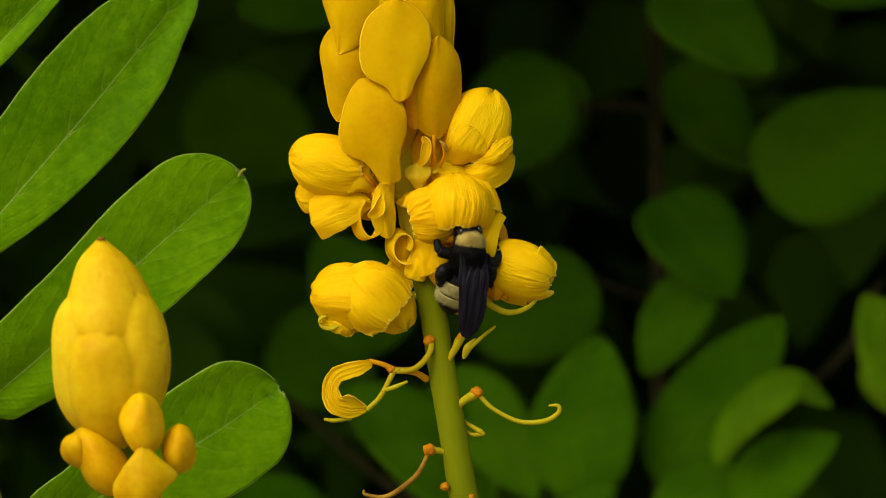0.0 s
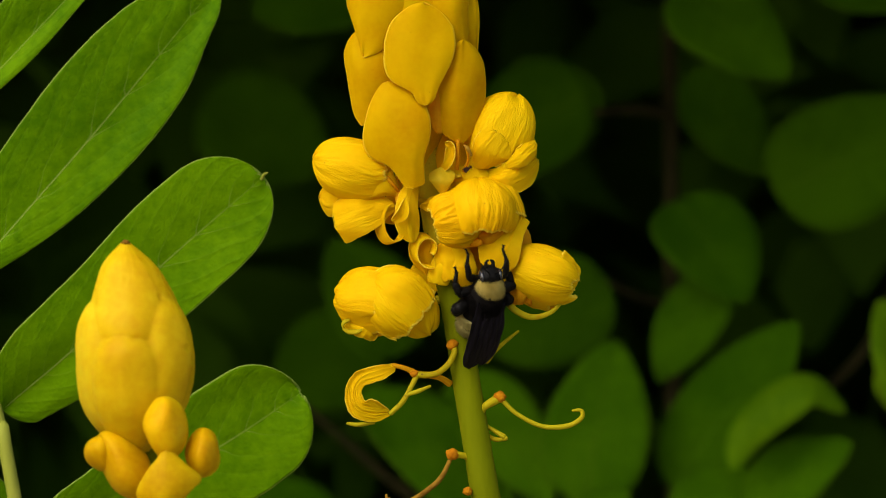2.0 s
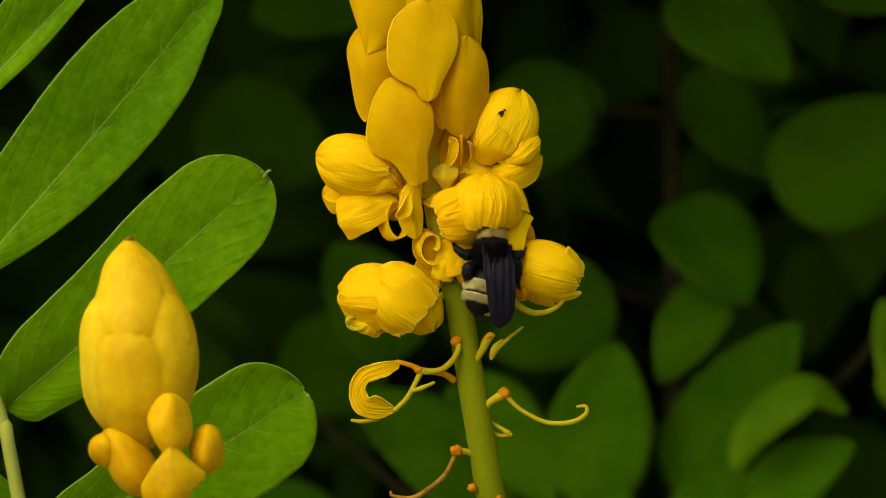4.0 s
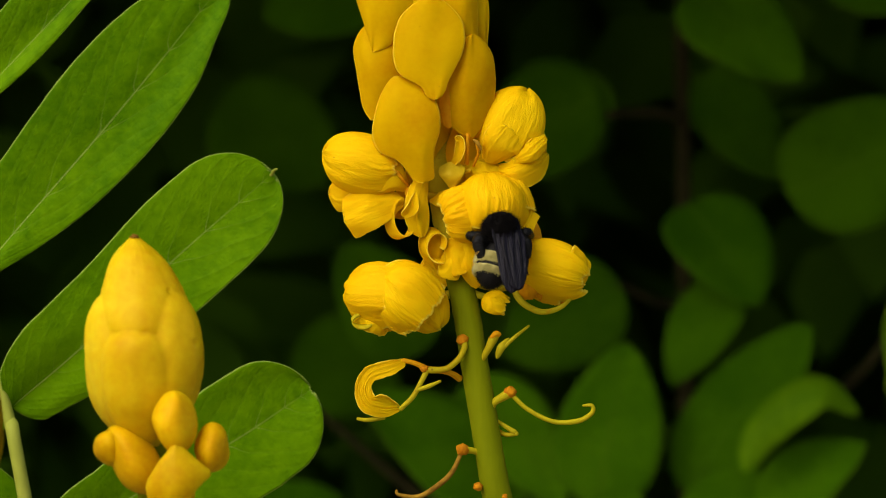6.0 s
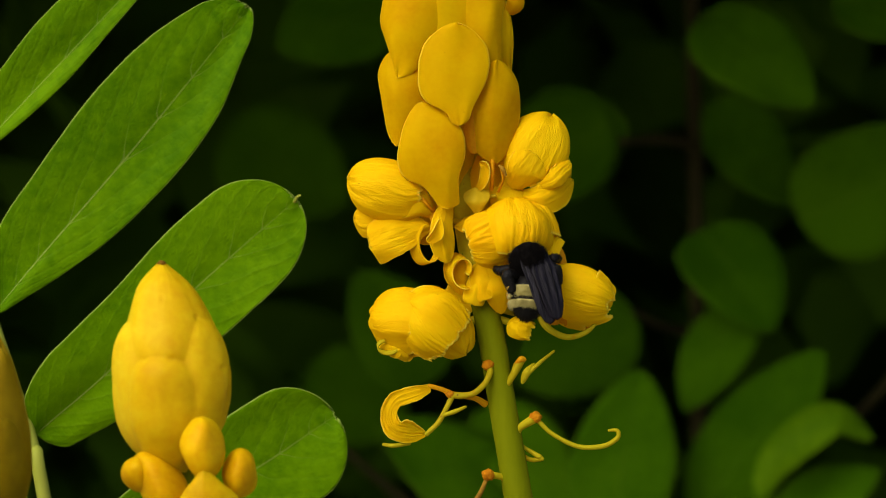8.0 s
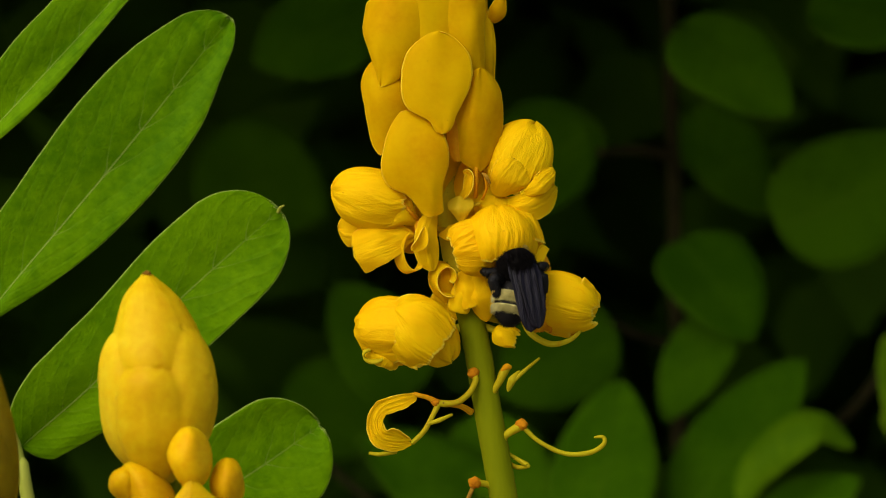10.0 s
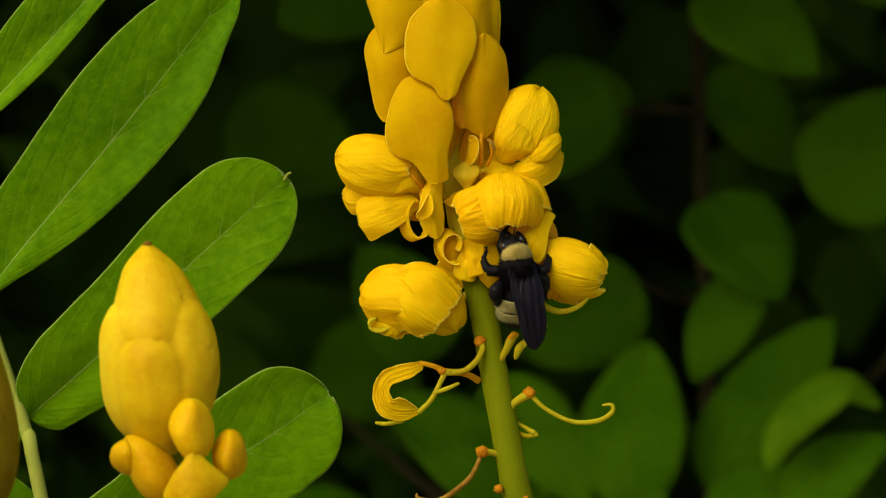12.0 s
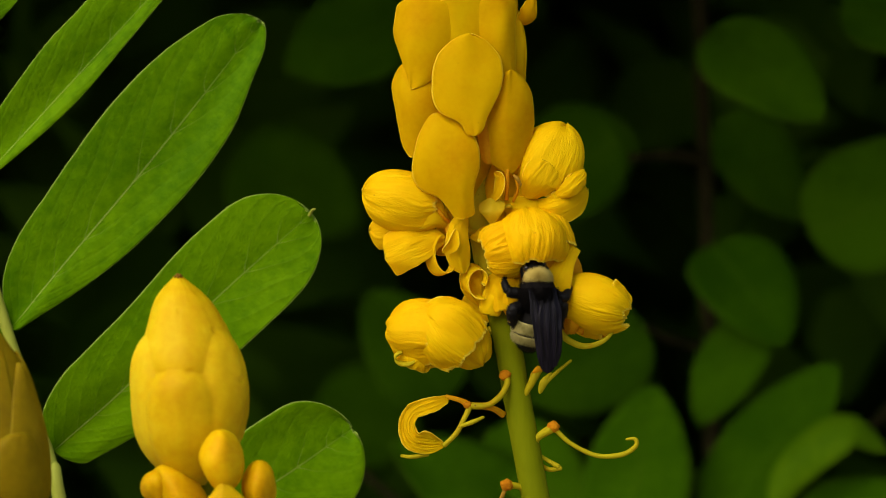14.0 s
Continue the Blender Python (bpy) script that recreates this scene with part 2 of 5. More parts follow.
    ramp.color_ramp.elements[1].position, ramp.color_ramp.elements[1].color = 0.72, (*light, 1)
    l.new(tone, ramp.inputs[0])
    mix = n.new("ShaderNodeMix")
    mix.data_type = "RGBA"
    l.new(line, mix.inputs[0])
    l.new(ramp.outputs[0], mix.inputs[6])
    mix.inputs[7].default_value = (*vein, 1)
    l.new(mix.outputs[2], bsdf.inputs["Base Color"])
    cells = n.new("ShaderNodeTexVoronoi")
    cells.inputs["Scale"].default_value = 900
    cells.feature = "DISTANCE_TO_EDGE"
    l.new(co.outputs["Object"], cells.inputs["Vector"])
    height = math_node("ADD", math_node("MULTIPLY", cells.outputs["Distance"], 0.6), math_node("MULTIPLY", math_node("MINIMUM", saw, 0.2), 1.1))
    bp = n.new("ShaderNodeBump")
    bp.inputs["Strength"].default_value = 0.5
    bp.inputs["Distance"].default_value = 0.0005
    l.new(height, bp.inputs["Height"])
    l.new(bp.outputs[0], bsdf.inputs["Normal"])
    tr = n.new("ShaderNodeBsdfTranslucent")
    l.new(mix.outputs[2], tr.inputs[0])
    ms = n.new("ShaderNodeMixShader")
    ms.inputs[0].default_value = through_light
    l.new(bsdf.outputs[0], ms.inputs[1])
    l.new(tr.outputs[0], ms.inputs[2])
    l.new(ms.outputs[0], n["Material Output"].inputs[0])
    return m


# rim in petal and bract yellow: edge light painted as a paler colour
PETAL = mottled("petal_yellow", [(0.3, (0.95, 0.55, 0.0005)), (0.7, (0.98, 0.69, 0.0015))], 90, rough=0.6, spec=0.06, bump=0.6,
                bump_scale=700, vary=0.2, rim=(1.0, 0.86, 0.08), through_light=0.36, through_color=(0.99, 0.70, 0.004), crumple=(40, 6, 1), speck=(0.45, 0.20, 0.01), speck_scale=420, speck_at=0.10)
BRACT = mottled("bract_yellow", [(0.28, (0.57, 0.265, 0.0004)), (0.42, (0.66, 0.375, 0.0006)), (0.55, (0.73, 0.46, 0.0008)), (0.72, (0.79, 0.535, 0.0012))], 110, detail=2.0, rough=0.55,
                spec=0.02, bump=0.2, bump_scale=260, through_light=0.42, through_color=(0.86, 0.58, 0.001), speck=(0.30, 0.10, 0.01), speck_scale=260, speck_at=0.07, vary=0.2, rim=(0.95, 0.80, 0.05))
BUD = mottled("bud_lemon_yellow", [(0.32, (0.54, 0.305, 0.0008)), (0.5, (0.63, 0.405, 0.0025)), (0.68, (0.70, 0.52, 0.012))], 50, rough=0.5, spec=0.06,
              bump=0.2, bump_scale=420, speck=(0.36, 0.14, 0.01), speck_scale=210, speck_at=0.13, waxy=0.7)
SMALL_BUD = mottled("small_bud_golden", [(0.32, (0.56, 0.27, 0.0005)), (0.5, (0.66, 0.365, 0.0012)), (0.68, (0.73, 0.46, 0.003))], 90, rough=0.5, spec=0.05,
                    bump=0.2, bump_scale=420, speck=(0.36, 0.14, 0.01), speck_scale=260, speck_at=0.1, waxy=0.6)
# bract yellow darkened to ochre: the second bud's shade is in the colour
SHADED_BRACT = mottled("bract_shade_in_colour", [(0.32, (0.15, 0.095, 0.001)), (0.5, (0.20, 0.13, 0.001)), (0.68, (0.25, 0.165, 0.002))], 60, rough=0.55, spec=0.05,
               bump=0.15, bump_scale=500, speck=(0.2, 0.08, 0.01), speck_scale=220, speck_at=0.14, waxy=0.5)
OVARY = mottled("ovary_yellow", [(0.3, (0.62, 0.42, 0.006)), (0.7, (0.76, 0.54, 0.012))], 150, rough=0.5, spec=0.1, bump=0.1, through_light=0.3)
INNER = mottled("petal_orange", [(0.3, (0.72, 0.30, 0.003)), (0.7, (0.86, 0.47, 0.006))], 150, rough=0.55, spec=0.08, bump=0.2,
                through_light=0.35)
STEM = mottled("stem_green", [(0.25, (0.110, 0.135, 0.0015)), (0.75, (0.185, 0.205, 0.0025))], 70, rough=0.6, spec=0.02, bump=0.3, bump_scale=900,
               stretch=(1, 1, 0.2), speck=(0.2, 0.15, 0.02), speck_scale=400)
PEDICEL = mottled("pedicel_yellow_green", [(0.30, (0.52, 0.22, 0.004)), (0.42, (0.46, 0.36, 0.006)), (0.7, (0.56, 0.48, 0.012))], 120, rough=0.5, spec=0.05, bump=0.3,
                  speck=(0.16, 0.08, 0.02), speck_scale=700, through_light=0.2, vary=0.1)
KNOB = mottled("scar_orange", [(0.3, (0.36, 0.11, 0.003)), (0.7, (0.66, 0.26, 0.006))], 500, rough=0.8, spec=0.05, bump=0.6, bump_scale=2500)
DRIED = mottled("dried_brown", [(0.3, (0.13, 0.055, 0.006)), (0.7, (0.40, 0.22, 0.02))], 300, rough=0.8, spec=0.05, bump=0.5, bump_scale=1500)
LEAF = leaf_material("leaflet_green", (0.066, 0.172, 0.0004), (0.136, 0.282, 0.0008), (0.40, 0.48, 0.11), gloss=0.02)
# background greens: one leaf in darker and lighter copies, shade and light painted in
DIM_LEAF = leaf_material("leaf_green_shade_painted", (0.024, 0.072, 0.0010), (0.045, 0.117, 0.0017), (0.07, 0.16, 0.012), veins=0.6, gloss=0.0)
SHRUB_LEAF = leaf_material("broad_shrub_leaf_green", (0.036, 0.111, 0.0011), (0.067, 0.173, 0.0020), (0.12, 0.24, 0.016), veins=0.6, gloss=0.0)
# yellower green, also lightened to paint in the light on the lower right leaves
BRIGHT_LEAF = leaf_material("yellow_green_leaf_light_painted", (0.09, 0.205, 0.002), (0.155, 0.30, 0.0035), (0.16, 0.24, 0.02), veins=0.6, gloss=0.02)
LIT_LEAF = leaf_material("shrub_leaf_green_light_painted", (0.051, 0.146, 0.0015), (0.092, 0.222, 0.0027), (0.12, 0.2, 0.015), veins=0.6, gloss=0.0)
RACHIS = mottled("rachis_pale_green", [(0.3, (0.22, 0.25, 0.025)), (0.7, (0.34, 0.36, 0.05))], 120, rough=0.6, spec=0.1, bump=0.2, stretch=(1, 1, 0.2))
BARK = mottled("bark_brown", [(0.3, (0.015, 0.014, 0.005)), (0.7, (0.036, 0.031, 0.011))], 90, rough=0.95, spec=0.02, bump=0.8, bump_scale=500)
# ground is out of view; its pale tone is chosen to bounce light upwards
SOIL = mottled("soil_pale_for_bounce", [(0.3, (0.15, 0.12, 0.08)), (0.7, (0.27, 0.23, 0.16))], 6, rough=0.95, bump=0.8, bump_scale=90)


# ---- ground ----
def ground():
    bm = bmesh.new()
    n = 24
    rows = []
    for i in range(n + 1):
        row = []
        for j in range(n + 1):
            a, b = 2 * i / n - 1, 2 * j / n - 1
            x, y = 400 * a * abs(a) ** 3, 400 * b * abs(b) ** 3
            row.append(bm.verts.new((x, y, 0.02 * noise.noise(Vector((x * 0.9, y * 0.9, 0))))))
        rows.append(row)
    for i in range(n):
        for j in range(n):
            bm.faces.new((rows[i][j], rows[i + 1][j], rows[i + 1][j + 1], rows[i][j + 1]))
    ob = new("ground", finish(bm, "ground", SOIL))
    return tagged(ob, "unseen bare soil, made pale to bounce light up", "ground", kind="structure")


ground()


# ---- kinds of plant parts ----
def frame_of(axis, front):
    e3 = Vector(axis).normalized()
    e1 = Vector(front)
    e1 = (e1 - e3 * e1.dot(e3)).normalized()
    return e1, e3.cross(e1), e3


def bract(parent, base, tip, width, thick, front=(0, -1, 0), full=0.45, point=0.7, mat=None, crease=0.06, name="bract", edge=0.75, lumps=0.10):
    """A closed, bulging scale: rounded base, tapering to a tip, with a faint keel."""
    base, tip = Vector(base), Vector(tip)
    axis = tip - base
    e1, e2, e3 = frame_of(axis, front)
    seed = base * 0.21
    nu, nv = 28, 20
    top = (full / (full + point)) ** full * (point / (full + point)) ** point

    def at(s, a):
        r = s ** full * (1 - s) ** point / top if 0 < s < 1 else 0.0
        keel = 1 + crease * math.exp(-(a / 0.22) ** 2) * min(max(2.2 * s - 0.7, 0.0), 1.0)
        wob = 1 + lumps * noise.noise(seed + Vector((math.cos(a) * 0.9, math.sin(a) * 0.9, s * 1.6)))
        x = math.sin(a)
        lens = (1 - x * x) ** edge * (1.0 if abs(a) < math.pi / 2 else -0.5)
        arch = width * 0.12 * (1 - 2 * x * x)
        return base + axis * s + (e1 * (lens * thick * keel + arch) + e2 * x * width * 0.5) * r * wob
    bm = bmesh.new()
    lo, hi = bm.verts.new(at(0, 0)), bm.verts.new(at(1, 0))
    rings = []
    for j in range(1, nv):
        s = (1 - math.cos(math.pi * j / nv)) / 2
        rings.append([bm.verts.new(at(s, -math.pi + 2 * math.pi * i / nu)) for i in range(nu)])
    for i in range(nu):
        k = (i + 1) % nu
        bm.faces.new((lo, rings[0][k], rings[0][i]))
        bm.faces.new((hi, rings[-1][i], rings[-1][k]))
        for p, q in zip(rings, rings[1:]):
            bm.faces.new((p[i], p[k], q[k], q[i]))
    return part(name, bm, mat or BRACT, parent)


def spindle(axis, radii):
    """A round body along an axis; gives place(s, a, lift): s from its foot to its tip, a in radians from the front to the right."""
    line = spline(axis, 16)
    prof = spline([(r, 0, 0) for r in radii], 8)

    def place(s, a, lift=0.0):
        s = min(max(s, 0.0), 1.0)
        c = lerp_list(line, s)
        r = lerp_list(prof, s).x + lift
        return c + Vector((math.sin(a), -math.cos(a), 0)) * r

    def radius(s):
        return lerp_list(prof, min(max(s, 0.0), 1.0)).x
    return place, radius


def core(parent, place, mat, name="core", nu=28, nv=30):
    bm = bmesh.new()
    rings = [[bm.verts.new(place(j / nv, 2 * math.pi * i / nu)) for i in range(nu)] for j in range(nv + 1)]
    for p, q in zip(rings, rings[1:]):
        for i in range(nu):
            bm.faces.new((p[i], p[(i + 1) % nu], q[(i + 1) % nu], q[i]))
    bm.faces.new(rings[0])
    bm.faces.new(rings[-1])
    lay = bm.loops.layers.uv.verify()
    for fc in bm.faces:
        for lp in fc.loops:
            lp[lay].uv = (0.5, 0.5)
    return part(name, bm, mat, parent)


def scale(parent, body, angle, start, end, half_width, lift, full=0.35, point=0.5, mat=None, lumps=0.35):
    """A scale that hugs the body from its root at start to its tip at end (both as parts of the body's length)."""
    place, radius = body
    top = (full / (full + point)) ** full * (point / (full + point)) ** point
    seed = Vector((angle * 0.11, start * 7, end * 5))
    a0 = radians(angle)

    def at(u, v):
        v = (1 - math.cos(math.pi * v)) / 2
        w = half_width * v ** full * (1 - v) ** point / top
        s = start + (end - start) * v
        a = a0 + u * w / max(radius(s), 2.5) * (1 + 0.04 * noise.noise(seed + Vector((0, v * 5, u))))
        keel = 0.35 * lift * math.exp(-(u / 0.22) ** 2) * min(max(2.2 * v - 0.8, 0), 1) * (1 - v)
        rise = lift * (0.3 + 0.7 * v) * (1 - 0.92 * u * u) + keel
        rise += lumps * noise.noise(seed + Vector((u * 1.3, v * 2.2, 4.0))) + 0.12 * noise.noise(seed + Vector((u * 4, v * 7, 1.0)))
        return place(s, a, rise)
    return part("bract", sheet(at, 20, 26, 0.5, vs=(0.003, 0.997), uv=True), mat or BRACT, parent)


def crest(p):
    """A field of thin sharp ridges with broad hollows between them, 0 to 1."""
    return (1 - min(1.0, abs(noise.noise(p)) * 2.6)) ** 1.6


def petal(parent, c, radii, pole, front, spread, reach, wrinkle=0.3, ruffle=0.06, mat=None, name="petal", label="",
          veins=9.0, thick=0.2, lift=0.35, lumpy=1.0):
    """A cupped, wrinkled petal: a patch of an ellipsoid about c, fanning out from its pole.
    spread: half its width in degrees of longitude; reach: how far down from the pole, in degrees."""
    c = Vector(c)
    e1, e2, e3 = frame_of(pole, front)
    seed = c * 0.31 + Vector((0, reach * 0.03, 0))

    def at(u, v):
        edge = noise.noise(seed + Vector((u * 6.0, 0, 3.3))) * ruffle + noise.noise(seed + Vector((u * 19.0, 0, 7.7))) * ruffle * 0.5 + abs(noise.noise(seed + Vector((u * 47.0, 0, 1.7)))) * 0.05
        a = radians(reach * v * (1 + edge * v))
        ragged = 1 + ruffle * (noise.noise(seed + Vector((4.4, v * 5.0, u))) + 0.6 * noise.noise(seed + Vector((8.4, v * 17.0, u)))) + 0.03 * abs(noise.noise(seed + Vector((2.4, v * 37.0, u))))
        taper = (1 - 0.22 * v ** 4 * abs(u)) * (1 + (ragged - 1) * u * u)
        b = radians(spread * u * taper)
        lump = 0.75 * noise.noise(seed + Vector((b * 1.1, v * 1.9, 1.1))) + 0.32 * noise.noise(seed + Vector((b * 2.6, v * 3.6, 3.1)))
        drift = 1.2 * noise.noise(seed + Vector((b * 1.2, v * 2.0, 9.0)))
        patch = 0.3 + 2.6 * v * max(0.0, noise.noise(seed + Vector((b * 1.4, v * 1.7, 6.0))) + 0.15)
        pleat = 1.5 * crest(seed + Vector((b * veins * 0.42 + drift, v * 0.8, 5.1))) ** 2 + 0.9 * crest(seed + Vector((b * veins * 1.1 + drift * 2.5, v * 1.8, 2.1))) ** 2
        s = 1 + (lump * lumpy + wrinkle * pleat * patch * min(1.0, 0.15 + 1.3 * v) + lift * (abs(u) ** 7 + v ** 9)) / max(radii)
        q = [math.copysign(abs(k) ** 0.93, k) for k in (math.cos(a), math.cos(b) * math.sin(a), math.sin(b) * math.sin(a))]
        return c + (e3 * radii[2] * q[0] + e1 * radii[0] * q[1] + e2 * radii[1] * q[2]) * s
    bm = sheet(at, max(16, int(spread * 1.15)), max(12, int(reach * 0.55)), thick, vs=(0.01, 1), uv=True)
    return part(name, bm, mat or PETAL, parent, label)


def lamina(parent, axis, left, right, front=(0, -1, 0), cup=0.3, ends=(0.1, 0.1), pleat=0.0, pleats=5.0, ruffle=0.03, lumps=0.3, fold=0.0, notch=0.0, root_front=None,
           mat=None, name="petal", label="", thick=0.18, nu=34, nv=34):
    """A thin leafy sheet along its midline, the part nearest to the viewer; half widths to either hand from root to end.
    cup: how far its sides fall back; ends: the share of its length that is rounded at root and end."""
    line = spline(axis, 12)
    wl, wr = spline([(w, 0, 0) for w in left], 6), spline([(w, 0, 0) for w in right], 6)
    front = Vector(front)
    root_front = Vector(root_front or front)
    seed = Vector(axis[0]) * 0.17 + Vector(axis[-1]) * 0.09
    n = len(line) - 1

    def at(u, v):
        v = (1 - math.cos(math.pi * v)) / 2
        tooth = ruffle * (noise.noise(seed + Vector((u * 5, 1, 0))) + 0.7 * noise.noise(seed + Vector((u * 17, 2, 0))) + 0.12 * noise.noise(seed + Vector((u * 37, 2, 0))))
        s = v * (1 - abs(tooth) * v ** 3 - notch * math.exp(-(u / 0.16) ** 2) * v ** 20)
        c = lerp_list(line, s)
        k = min(int(s * n), n - 1)
        t = (line[k + 1] - line[k]).normalized()
        way = root_front.lerp(front, min(1.0, 1.4 * s))
        e1 = (way - t * way.dot(t)).normalized()
        e2 = t.cross(e1)
        w = max(0.02, lerp_list(wl if u < 0 else wr, s).x)
        for x, e in ((s, ends[0]), (1 - s, ends[1])):
            x = min(max(x, 0.0) / e, 1.0)
            w *= math.sqrt(max(0.0, 1 - (1 - x) ** 2))
        w *= 1 + ruffle * u * u * (noise.noise(seed + Vector((3, s * 9, u))) + 0.7 * noise.noise(seed + Vector((5, s * 31, u))))
        x = u * w
        h = w * (-cup * u * u + fold * abs(u))
        h += lumps * noise.noise(seed + Vector((u * 1.2, s * 2.1, 7.0)))
        if pleat:
            drift = noise.noise(seed + Vector((u * 1.3, s * 2.2, 4.0)))
            patch = 0.4 + 1.8 * max(0.0, noise.noise(seed + Vector((u * 1.5, s * 1.9, 6.0))) + 0.25)
            h += pleat * patch * min(1.0, 0.2 + 1.6 * s) * (crest(seed + Vector((u * pleats * 0.6 + drift, s * 1.1, 5.1))) + 0.6 * crest(seed + Vector((u * pleats * 1.6 + drift * 2, s * 2.6, 2.1))))
        return c + e2 * x + e1 * h
    return part(name, sheet(at, nu, nv, thick, vs=(0.004, 0.996), uv=True), mat or PETAL, parent, label)


def blade(parent, base, tip, half_width, normal, fold=0.15, bend=0.06, a=0.55, b=0.42, mat=None, name="leaflet", nu=14, nv=26,
          thick=0.25, twist=0.0, wave=0.0):
    """A leaf blade from base to tip. a and b shape the base and the end."""
    base, tip = Vector(base), Vector(tip)
    axis = tip - base
    length = axis.length
    e1, e2, e3 = frame_of(axis, normal)
    peak = a / (a + b)
    top = peak ** a * (1 - peak) ** b
    seed = base * 0.05

    def at(u, v):
        v = (1 - math.cos(math.pi * v)) / 2
        w = (max(v, 0) ** a * max(1 - v, 0) ** b) / top
        uu = u * (1 + 0.02 * noise.noise(seed + Vector((v * 7, u * 2, 0))))
        x = uu * w * half_width
        h = fold * abs(x) + bend * length * (math.sin(math.pi * v) - 0.3 * v) + wave * noise.noise(seed + Vector((u * 1.3, v * 3.0, 2.0)))
        t = twist * (v - 0.5)
        return base + axis * v + e2 * x * math.cos(t) + e1 * (h + x * math.sin(t))
    bm = sheet(at, nu, nv, thick, uv=True, vs=(0.002, 0.998))
    return part(name, bm, mat or LEAF, parent)


# ---- the flowering spike with the bee on it ----
spike = thing("flower_spike", V(26, -1200, 10), "tall yellow candle-like flower spike on a green stem", "flower spike")
part("stem", tube([V(26, -1205, 10), V(20, -700, 14), V(20, -330, 8), V(23, -180, 5), V(20, -110, 3), V(16.41, -64.79, 2), V(13.10, -49.04, 0), V(11.20, -38.44, 0), V(8.83, -25.06, 0), V(6.93, -13.68, 0), V(4.82, -4.43, 0), V(2.24, 7.84, 1),
                   V(0.16, 25.73, 2), V(-1.52, 48.09, 2), V(-2.58, 76.05, 2)],
                  [5.0, 4.2, 3.8, 3.4, 3.2, 3.0, 2.9, 2.8, 2.75, 2.7, 2.65, 2.5, 2.4, 2.2, 1.4], n=10, seg=20, rough=0.05), STEM, spike)

part("stem", tube([V(4.82, -4.43, 0), V(2.24, 7.84, 1), V(0.16, 25.73, 2), V(-0.9, 38, 2)], [2.55, 2.72, 2.65, 2.4], n=8, seg=20, rough=0.08), PEDICEL, spike, "yellow-green neck of the stem")

# the closed upper part: overlapping scales that point down and hug one body
candle = spindle([V(-1.84, 7.97, 3), V(-1.52, 38.66, 1), V(-1.94, 59.89, 1), V(-2.01, 82.24, 1), V(-2.08, 105.72, 1)],
                 [2.6, 4.8, 9.0, 10.6, 11.0, 11.2, 11.0, 10.5, 9.6, 7.8, 5.2, 0.4])
core(spike, candle[0], BRACT, "scale_core")
# scales on the far side and higher up: angle, root, tip, half width, lift
for angle, start, end, w, lift in (
        (-100, 0.42, 0.18, 7.6, 1.0), (110, 0.42, 0.18, 7.6, 1.0), (-150, 0.36, 0.12, 7.6, 1.0), (150, 0.36, 0.12, 7.6, 1.0),
        (100, 0.30, 0.09, 6.5, 1.2), (-105, 0.3, 0.10, 6.5, 1.2), (180, 0.28, 0.08, 6.5, 1.2)):
    scale(spike, candle, angle, start, end, w, lift)
for i in range(26):
    h = i / 25
    scale(spike, candle, -8 + i * 137.5, 0.65 + 0.35 * h, 0.50 + 0.38 * h, 7.6 * (1 - 0.55 * h), 1.2)
